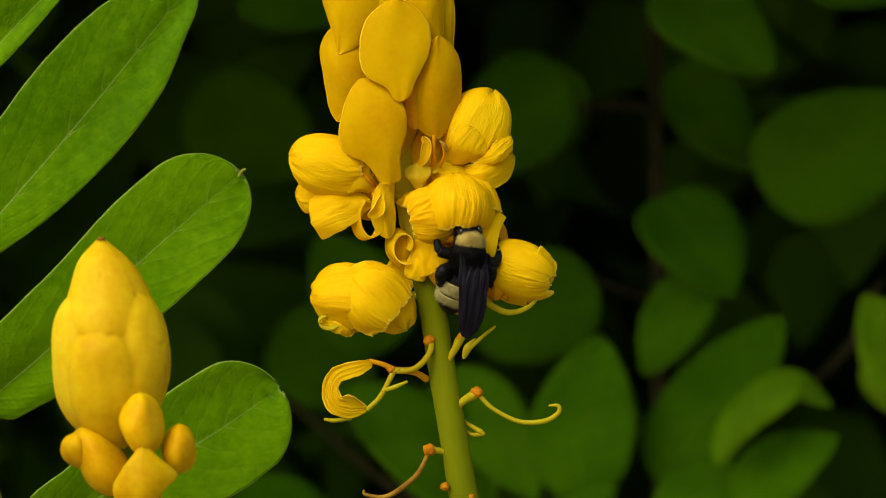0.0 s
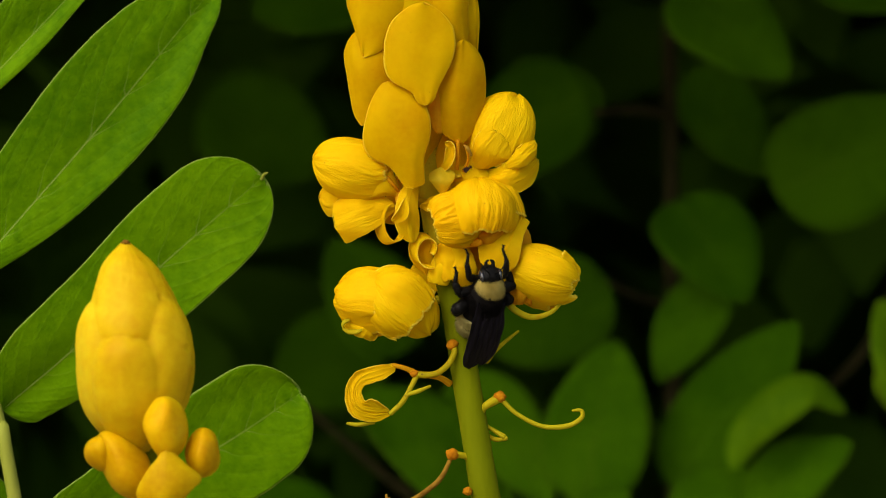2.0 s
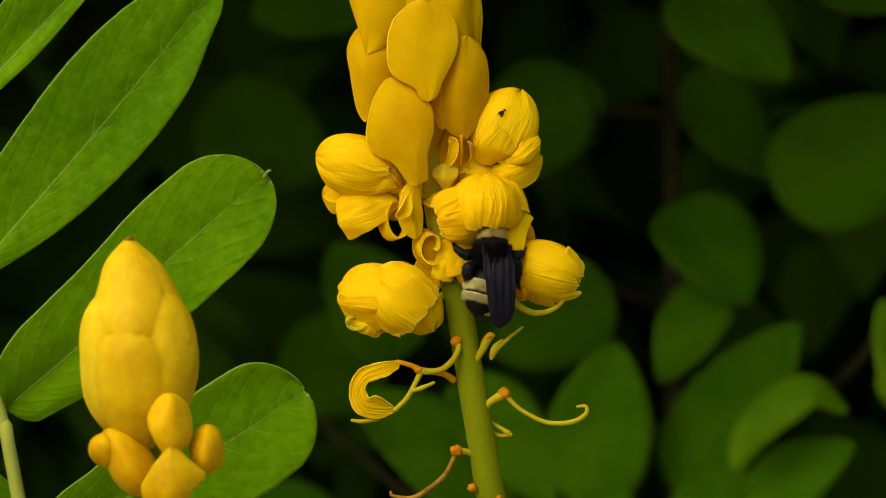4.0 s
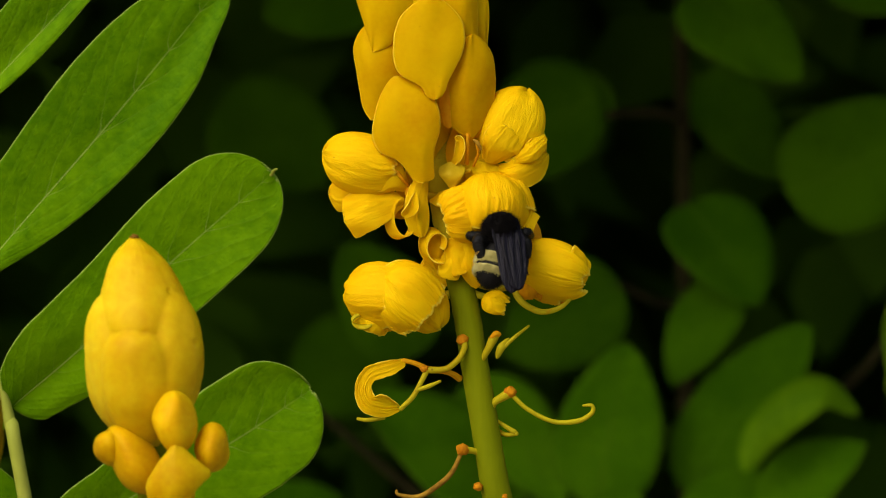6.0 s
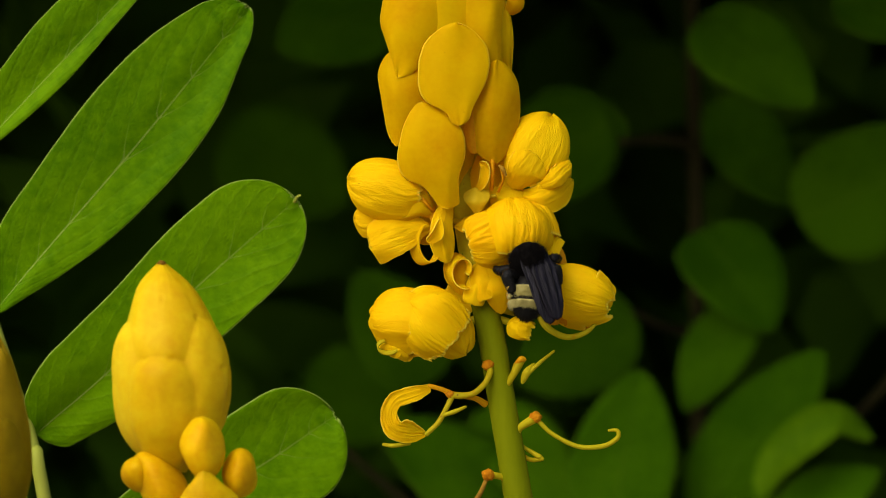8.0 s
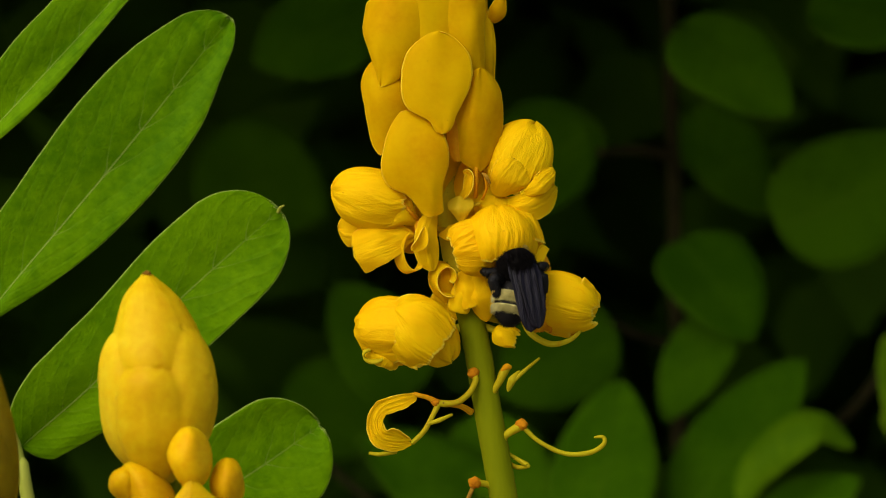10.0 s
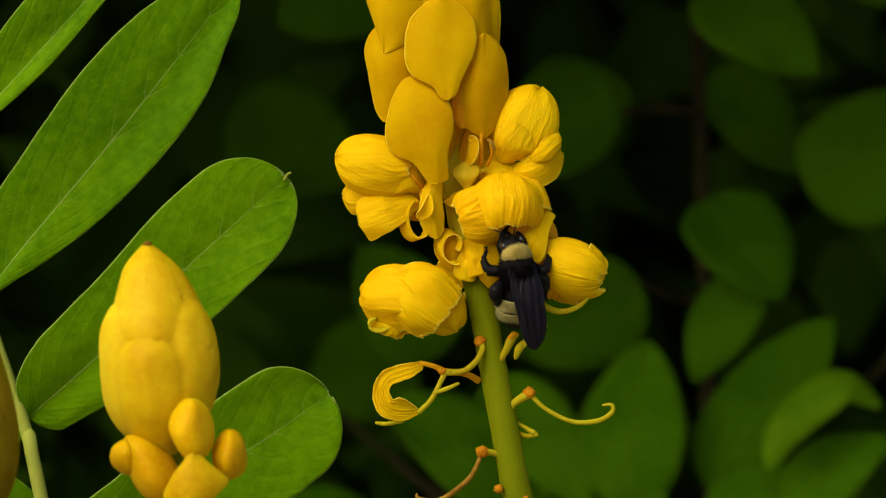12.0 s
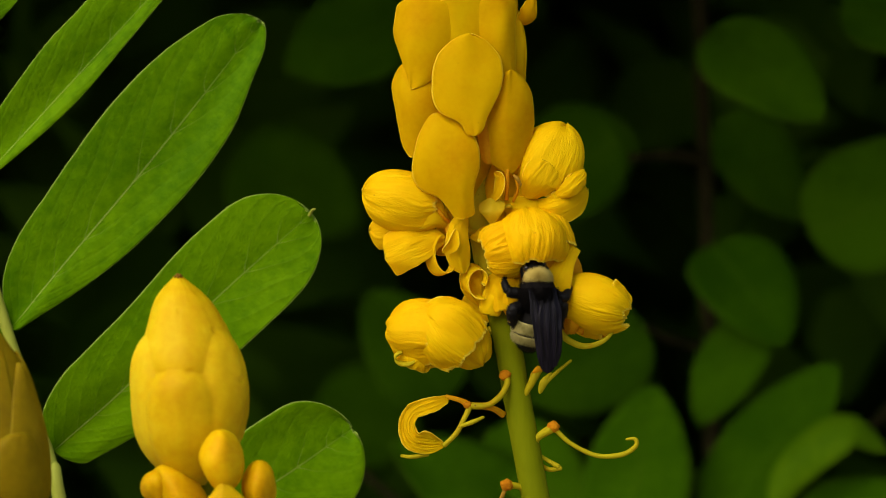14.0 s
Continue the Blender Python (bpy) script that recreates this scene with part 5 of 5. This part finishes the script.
hairs(bm, (0, 2.6, 0.15), (2.15, 1.8, 2.6), 4200, 1.1, lambda q: q.y > -0.15 and q.z > -0.3, 2, lean=(0, -0.7, 0.1))
bee_part("collar", bm, CREAM, bee, label="cream furry collar")

bm = ball((0, 5.0, -1.2), (2.2, 1.6, 2.1), nu=20, nv=14, rough=0.05)
hairs(bm, (0, 5.0, -1.2), (2.2, 1.6, 2.1), 700, 0.5, lambda q: abs(q.x) < 0.6, 3, lean=(0, 0.3, 0.2))
head = bee_part("head", bm, SHELL, bee, (0, 3.6, -0.8), label="shiny black head")
for s in (-1, 1):
    bee_part("eye", ball((s * 1.85, 5.3, -0.9), (0.6, 0.95, 1.4), nu=14, nv=10), EYE, head, (s * 1.85, 5.3, -0.9), "glossy dark eye")
    bee_part("antenna", tube([(s * 0.6, 6.3, -0.3), (s * 1.1, 7.6, 0.2), (s * 1.9, 8.4, -0.2), (s * 2.7, 9.4, -1.0)], [0.16, 0.13, 0.16, 0.11], n=4, seg=6), SHELL, head, (s * 0.6, 6.3, -0.3))
    bee_part("mandible", tube([(s * 0.7, 6.2, -2.2), (s * 0.7, 7.0, -2.8), (s * 0.2, 7.4, -3.0)], [0.45, 0.35, 0.2], n=4, seg=6), SHELL, head, (s * 0.7, 6.2, -2.2))

AB = (0, -7.6, -2.4)
ABR = (3.4, 5.2, 3.1)
bm = ball(AB, ABR, nu=24, nv=20, rough=0.02)
hairs(bm, AB, ABR, 1400, 0.6, lambda q: q.y < -0.6 or q.y > 0.2, 4, lean=(0, -1.2, 0))
abdomen = bee_part("abdomen", bm, SHELL, bee, (0, -3.2, -0.8), label="black abdomen with pale furry bands")


def band(y0, y1, seed):
    bm = bmesh.new()

    def ring(u, v):
        y = y0 + (y1 - y0) * v
        r = math.sqrt(max(1 - y * y, 0)) * (1.02 + 0.02 * math.sin(math.pi * v))
        return Vector(AB) + Vector((ABR[0] * r * math.sin(math.pi * u), ABR[1] * y, ABR[2] * r * math.cos(math.pi * u)))
    sheet(ring, 28, 6, 0.15, bm)
    hairs(bm, AB, (ABR[0] * 1.02, ABR[1], ABR[2] * 1.02), 4200, 1.0, lambda q: y0 < q.y < y1, seed, lean=(0, -0.9, 0), thick=0.05)
    bee_part("band", bm, PALE, abdomen, AB, "pale cream furry band")


band(-0.10, 0.30, 11)
band(-0.50, -0.24, 12)


def wing(s):
    """A folded smoky wing, corrugated along its veins, trailing back from its root."""
    root = Vector((s * 1.6, 0.6, 2.45))

    def at(u, v):
        w = 2.6 * min(1.0, 0.5 + 1.6 * v) * max(0.0, 1 - v ** 12) ** 0.5 * (1 - 0.3 * v * v) * (1 + 0.09 * noise.noise(Vector((v * 7, u, 3 * s))))
        x = -s * 1.2 * (1 - math.exp(-4.5 * v)) + u * w
        ridge = 0.2 * math.sin(u * 10 + v * 4 + 2 * s) * math.sin(math.pi * min(v * 1.1, 1)) + 0.2 * noise.noise(Vector((u * 3, v * 6, s)))
        return root + Vector((x, -(16.2 - 0.5 * s) * v, 1.7 * math.sin(2.6 * v) * (1 - 0.3 * v) - 1.3 * v + ridge - 0.25 * u * u + (0.25 if s > 0 else 0.0)))
    ob = bee_part("wing", sheet(at, 14, 30, 0.06), WING, bee, root, "smoky dark folded wing")
    for k in (-0.85, -0.45, 0.0, 0.45):
        bm = tube([at(k * 0.6, 0.02) + Vector((0, 0, 0.06)), at(k, 0.35) + Vector((0, 0, 0.06)), at(k, 0.65) + Vector((0, 0, 0.06)), at(k * 0.7, 0.93) + Vector((0, 0, 0.05))], [0.11, 0.09, 0.07, 0.04], n=5, seg=5)
        bee_part("vein", bm, SHELL, ob, root)
    return ob


wing_l, wing_r = wing(-1), wing(1)


def leg(points, radii, seed, origin, pollen=None):
    """A jointed leg: straight hairy pieces from hip to claw."""
    bm = bmesh.new()
    rng = random.Random(seed)
    pts = [Vector(p) for p in points]
    for k, (p, q) in enumerate(zip(pts, pts[1:])):
        r0, r1 = radii[k]
        tube([p, p.lerp(q, 0.35), p.lerp(q, 0.75), q], [r0 * 0.9, r0, (r0 + r1) / 2, r1], n=3, seg=8, bm=bm, rough=0.15)
        d = (q - p)
        for _ in range(int(150 * d.length * max(r0, 0.3))):
            t = rng.random()
            out = Vector((rng.gauss(0, 1), rng.gauss(0, 1), rng.gauss(0, 1)))
            out = (out - d * out.dot(d) / d.length_squared).normalized()
            a = p + d * t + out * (r0 + (r1 - r0) * t) * 0.85
            h = (out * 0.8 + d.normalized() * 0.7) * rng.uniform(0.25, 0.55)
            sd = h.cross(Vector((0.3, 0.5, 0.8))).normalized() * 0.035
            bm.faces.new((bm.verts.new(a + sd), bm.verts.new(a - sd), bm.verts.new(a + h)))
    ob = bee_part("leg", bm, SHELL, bee, origin, "hairy black leg")
    if pollen:
        bee_part("pollen_load", ball(pollen, (0.6, 0.8, 0.7), rough=0.4), POLLEN, ob, pollen, "orange lump of pollen")
    return ob


legs = {}
for s, side in ((-1, "l"), (1, "r")):
    legs["f" + side] = leg([(s * 1.8, 2.8, -2.4), (s * 3.9, 4.2, -1.6), (s * 4.4, 7.0, -2.2), (s * 4.0, 8.8, -3.2), (s * 4.4, 9.6, -3.9)],
                           [(0.8, 0.65), (0.6, 0.4), (0.3, 0.2), (0.18, 0.1)], 21, (s * 1.8, 2.8, -2.4))
    reach = [(2.4, 0, -2.6), (5.2, 0.2, -1.8), (6.2, 2.3, -2.5), (5.7, 4.1, -3.7), (6.0, 4.9, -4.4)] if s < 0 else [(2.4, 0, -2.6), (6.2, 0.4, -0.6), (6.2, 3.2, -3.0), (5.0, 5.2, -4.8), (5.2, 6.0, -5.6)]
    legs["m" + side] = leg([(s * x, y, z) for x, y, z in reach], [(1.15, 1.05), (0.9, 0.55), (0.4, 0.25), (0.2, 0.1)], 22, (s * 2.4, 0, -2.6))
    legs["h" + side] = leg([(s * 2.2, -2.2, -2.6), (s * 5.4, -3.0, -1.0), (s * 4.7, -5.4, -3.4), (s * 4.0, -7.2, -4.8), (s * 4.2, -8.0, -5.6)],
                           [(1.3, 1.3), (1.2, 0.9), (0.5, 0.3), (0.22, 0.1)], 23, (s * 2.2, -2.2, -2.6), (s * 5.3, -4.6, -2.6) if s < 0 else None)


def crawl(x, z, d, heading, pitch, roll):
    """The bee's pose: thorax in mm; heading clockwise from up; pitch: head away; roll: shows its left flank."""
    return Matrix.Translation(to_world(V(x, z, d))) @ pose(0, 0, 0, 0, heading, 0) @ pose(0, 0, 0, -pitch, 0, 0) @ pose(0, 0, 0, 0, 0, roll) @ pose(0, 0, 0, 90)


# ---- a small fly that walks over the flower ----
fly = new("fly")
fly.empty_display_size = 0.002
tagged(fly, "tiny dark brown fly walking on a yellow petal", "fly")
ORIGIN[fly] = Vector()
FLY = mottled("fly_brown", [(0.3, (0.016, 0.006, 0.003)), (0.7, (0.045, 0.016, 0.007))], 900, rough=0.5, spec=0.1)
bee_part("body", ball((0, -0.25, 0), (0.36, 0.72, 0.35), nu=12, nv=10, rough=0.05), FLY, fly)
bee_part("head", ball((0, 0.62, 0), (0.3, 0.24, 0.27), nu=10, nv=8), FLY, fly)
for s in (-1, 1):
    bee_part("wing", sheet(lambda u, v: Vector((s * (0.18 + 0.25 * v) + 0.2 * u * math.sin(math.pi * min(v + 0.12, 1)), 0.2 - 1.5 * v, 0.42 + 0.05 * v)), 4, 8, 0.03), FLY, fly, (s * 0.2, 0.2, 0.42))
    for y in (0.35, 0.0, -0.35):
        bee_part("leg", tube([(s * 0.25, y, -0.2), (s * 0.5, y * 1.5, -0.1), (s * 0.62, y * 1.9, -0.6)], [0.05, 0.04, 0.03], n=3, seg=5), FLY, fly, (s * 0.3, y, -0.2))


def perch(place, heading):
    """The fly's pose on a petal that faces the front; heading clockwise from up."""
    return Matrix.Translation(to_world(place)) @ pose(0, 0, 0, 0, heading, 0) @ pose(0, 0, 0, 90)


def swing(ob, rows):
    """Keys a part's turn about its root: seconds, then degrees about the bee's own axes."""
    o = Vector(ob.location)
    walk(ob, [(t, pose(o.x, o.y, o.z, *r)) for t, *r in rows])


def motions():
    walk(fly, [(t, perch(p, h)) for t, p, h in (
        (0, V(2.30, 15.41, 1), 80), (0.8, V(2.53, 15.48, -2), 80), (1.0, V(3.55, 15.85, -8), 85), (1.5, V(6.81, 14.80, -9.5), 75), (2.0, V(8.86, 15.60, -9.5), 60), (2.5, V(9.52, 17.30, -10), 20),
        (3.0, V(11.27, 21.86, -9.6), 0), (3.5, V(12.79, 23.76, -8.6), 45), (4.3, V(16.06, 26.65, -5), 45), (5.0, V(17.03, 25.90, 5), 120), (5.8, V(14.82, 22.53, 6), 160), (14, V(14.82, 22.53, 6), 160))])
    # seconds, place of the thorax, heading, pitch, roll
    walk(bee, [(t, crawl(*r)) for t, *r in (
        (0, 13.90, -2.45, -11.0, 4, 0, 20),
        (0.2, 15.44, -0.70, -11.0, -1, 0, 15),
        (0.4, 14.20, -0.85, -11.0, -12, 0, 10),
        (0.5, 12.74, -5.06, -11.0, -4, 0, 8),
        (0.6, 11.07, -10.67, -10.8, 11, -34, 6),
        (0.8, 13.80, -6.58, -10.4, 5, -12, 19),
        (1, 13.95, -9.07, -10.0, 17, -33, 26),
        (1.2, 12.22, -10.87, -10.0, 27, -34, 28),
        (1.4, 12.76, -9.07, -10.0, 28, -23, 29),
        (1.5, 12.80, -9.71, -10.0, 26, -29, 30),
        (1.6, 12.97, -10.29, -10.0, 23, -34, 29),
        (1.8, 13.17, -10.31, -10.0, 13, -34, 26),
        (2, 12.88, -9.76, -10.0, 12, -34, 24),
        (2.2, 12.84, -10.32, -10.0, 8, -34, 23),
        (2.4, 13.16, -11.48, -10.0, 2, -34, 11),
        (2.5, 13.55, -11.43, -10.0, 10, -34, 11),
        (2.6, 13.22, -11.62, -10.0, 18, -34, 11),
        (2.8, 13.71, -9.86, -10.0, 24, -32, 24),
        (3, 13.95, -9.15, -10.0, 14, -10, 26),
        (3.1, 15.01, -7.99, -10.2, 17, -7, 26),
        (3.3, 14.76, -6.28, -10.6, 22, -1, 26),
        (3.5, 15.58, -3.39, -11.0, 10, 5, 26),
        (3.7, 13.72, -0.94, -10.0, 2, 14, 20),
        (4.6, 12.69, -1.88, -10.0, -4, 16, 16),
        (5.8, 13.08, 1.25, -11.0, -1, 30, 20),
        (6, 13.38, 2.84, -13.0, -10, 56, 22),
        (6.2, 11.72, 1.26, -12.2, -10, 38, 20),
        (6.4, 13.18, -0.29, -11.4, -8, 21, 17),
        (6.5, 13.45, -1.32, -11.0, -8, 12, 16),
        (6.6, 13.47, -1.85, -11.2, -4, 14, 16),
        (6.8, 13.00, -0.52, -11.6, -14, 34, 18),
        (7, 12.13, -0.24, -12.0, -13, 46, 19),
        (7.2, 13.15, 3.22, -12.2, -17, 50, 20),
        (7.4, 13.57, 2.32, -12.4, -21, 46, 21),
        (7.5, 12.85, 2.40, -12.5, -20, 52, 22),
        (7.6, 12.54, 2.02, -12.5, -23, 51, 22),
        (7.7, 13.27, 1.87, -12.5, -19, 50, 22),
        (9.8, 14.93, 2.83, -12.5, -20, 48, 22),
        (9.9, 13.84, 3.16, -12.2, -14, 47, 22),
        (10, 14.53, 2.28, -12.0, -12, 46, 22),
        (10.2, 14.57, -0.35, -12.0, -9, 43, 20),
        (10.5, 12.96, 0.38, -12.0, -9, 38, 18),
        (10.8, 13.03, 1.95, -11.4, -22, 43, 22),
        (11, 13.39, 2.11, -11.0, -20, 46, 24),
        (11.1, 13.18, 2.17, -11.0, -20, 46, 24),
        (11.4, 12.16, 2.10, -11.0, -14, 46, 24),
        (11.5, 12.38, 2.21, -11.0, -13, 46, 24),
        (11.6, 12.83, 2.16, -11.0, -17, 38, 23),
        (11.7, 13.16, 0.09, -11.0, -11, 30, 22),
        (11.8, 13.61, -2.94, -11.0, -2, 20, 20),
        (12, 13.69, -5.11, -11.0, -7, 0, 16),
        (12.2, 14.49, -5.16, -11.0, -2, 0, 17),
        (12.5, 15.24, -2.88, -11.0, 0, 0, 18),
        (12.8, 14.07, -0.58, -11.0, -10, 23, 18),
        (13, 13.99, 0.04, -11.0, -9, 38, 18),
        (13.1, 13.92, 0.32, -11.0, -8, 34, 18),
        (13.4, 15.21, -1.87, -11.0, -4, 22, 18),
        (13.5, 14.99, -1.67, -11.0, -5, 18, 18),
        (13.7, 13.25, -1.47, -11.0, -13, 12, 18),
        (14, 12.71, -2.88, -11.0, -2, 4, 18),
    )])
    swing(abdomen, [(0, 24, 0, -8), (0.5, 8, 0, -4), (1, 18, 0, 2), (1.5, 20, 0, 4), (2, 10, 0, 2), (3, 6, 0, -4), (3.5, 8, 0, -18), (3.7, 14, 0, -14), (5.8, 14, 0, -12),
                    (6, 40, 0, -14), (6.5, 24, 0, -6), (7, 38, 0, -2), (7.5, 42, 0, -10), (9.8, 38, 0, -14), (10.5, 36, 0, -10), (11, 32, 0, -14), (11.5, 32, 0, -14), (12, 26, 0, -2), (12.5, 28, 0, -2), (13, 38, 0, -2), (13.5, 30, 0, -2), (14, 26, 0, -4)])
    for w, s in ((wing_l, -1), (wing_r, 1)):
        swing(w, [(0, 0, 0, 2), (0.6, 0, 0, -2 + 3 * s), (1, 0, 0, -5 + 3 * s), (1.5, 0, 0, -6 + 3 * s), (2, 0, 0, 3 * s), (3.1, 0, 0, 2 + 1.5 * s), (3.5, 0, 0, 4 + s), (3.7, 6, 0, 6), (5.8, 12, 0, 8 + s), (6, 27, 0, 12 + s), (6.5, 7, 0, 6), (7, 34, 0, 11), (7.5, 26, 0, 12 + 1.5 * s),
                  (9.8, 25, 0, 12 + 1.5 * s), (10.5, 17, 0, 4 + s), (11, 23, 0, 14 + 2 * s), (11.5, 23, 0, 12 + 1.5 * s), (12, 0, 0, 4), (12.5, 0, 0, 4), (13, 28, 0, 9), (13.5, 6, 0, 6), (14, 0, 0, 4)])
    swing(head, [(0, 10, 0, 10), (0.5, 14, 0, 4), (1, 18, 0, 14), (1.5, 22, 0, -6), (2, 14, 0, 6), (3, 10, 0, 10), (3.5, -8, 0, 14), (6, -14, 0, 0), (11.5, -14, 0, 0), (12, 6, 0, 14), (12.5, -4, 0, 14), (14, -4, 0, 12)])
    swing(legs["fl"], [(0, 0, 0, -45), (0.5, 0, 0, -30), (1, 0, 0, -16), (1.5, 0, 0, -24), (2, 0, 0, 6), (2.5, 0, 0, 10), (3, 0, 0, 16), (3.5, 0, 0, -45), (6, 0, 0, -50), (12, 0, 0, -40), (12.5, 0, 0, -45), (14, 0, 0, -45)])
    swing(legs["fr"], [(0, 0, 0, 45), (0.5, 0, 0, 40), (1, 0, 0, 10), (1.5, 0, 0, -6), (2, 0, 0, 14), (2.5, 0, 0, 18), (3, 0, 20, 30), (3.5, 0, 20, 45), (6, 0, 0, 50), (12, 0, 0, 40), (14, 0, 0, 45)])
    swing(legs["ml"], [(0, 0, -20, -8), (0.5, 0, 0, -6), (1, 0, 0, -10), (1.5, 0, 0, -8), (2, 0, 0, 4), (3, 0, 0, -4), (3.5, 0, 0, 20), (5.8, 0, -10, -6), (6, 0, -30, -12), (6.5, 0, -10, -10), (7, 0, -10, -16), (7.5, 0, -30, -6), (9.8, 0, -30, -6), (10.5, 0, -20, 4), (11, 0, -30, -12), (11.5, 0, -30, -12), (12, 0, -25, -8), (12.5, 0, -25, -4), (13, 0, -15, -10), (13.5, 0, -15, -8), (14, 0, -20, -6)])
    swing(legs["mr"], [(0, 0, -10, -26), (1, 0, 40, 0), (1.5, 0, 40, 0), (3, 0, 45, 4), (3.5, 0, -10, -24), (6, 0, -20, -20), (11.5, 0, -20, -20), (12.5, 0, -12, -30), (14, 0, -12, -28)])
    swing(legs["hl"], [(0, 0, 0, 8), (1, 0, 0, 14), (2, 0, 0, 6), (3, 0, 0, 0), (3.5, 0, 0, 16), (6, 0, 0, 20), (7.5, 0, 0, 12), (11.5, 0, 0, 14), (14, 0, 0, 6)])
    swing(legs["hr"], [(0, 0, -20, 26), (3, 0, 30, 14), (3.5, 0, -18, 26), (6, 0, -16, 12), (7.5, 0, -16, 12), (11.5, 0, -16, 12), (12, 0, -16, 18), (14, 0, -16, 18)])


motions()
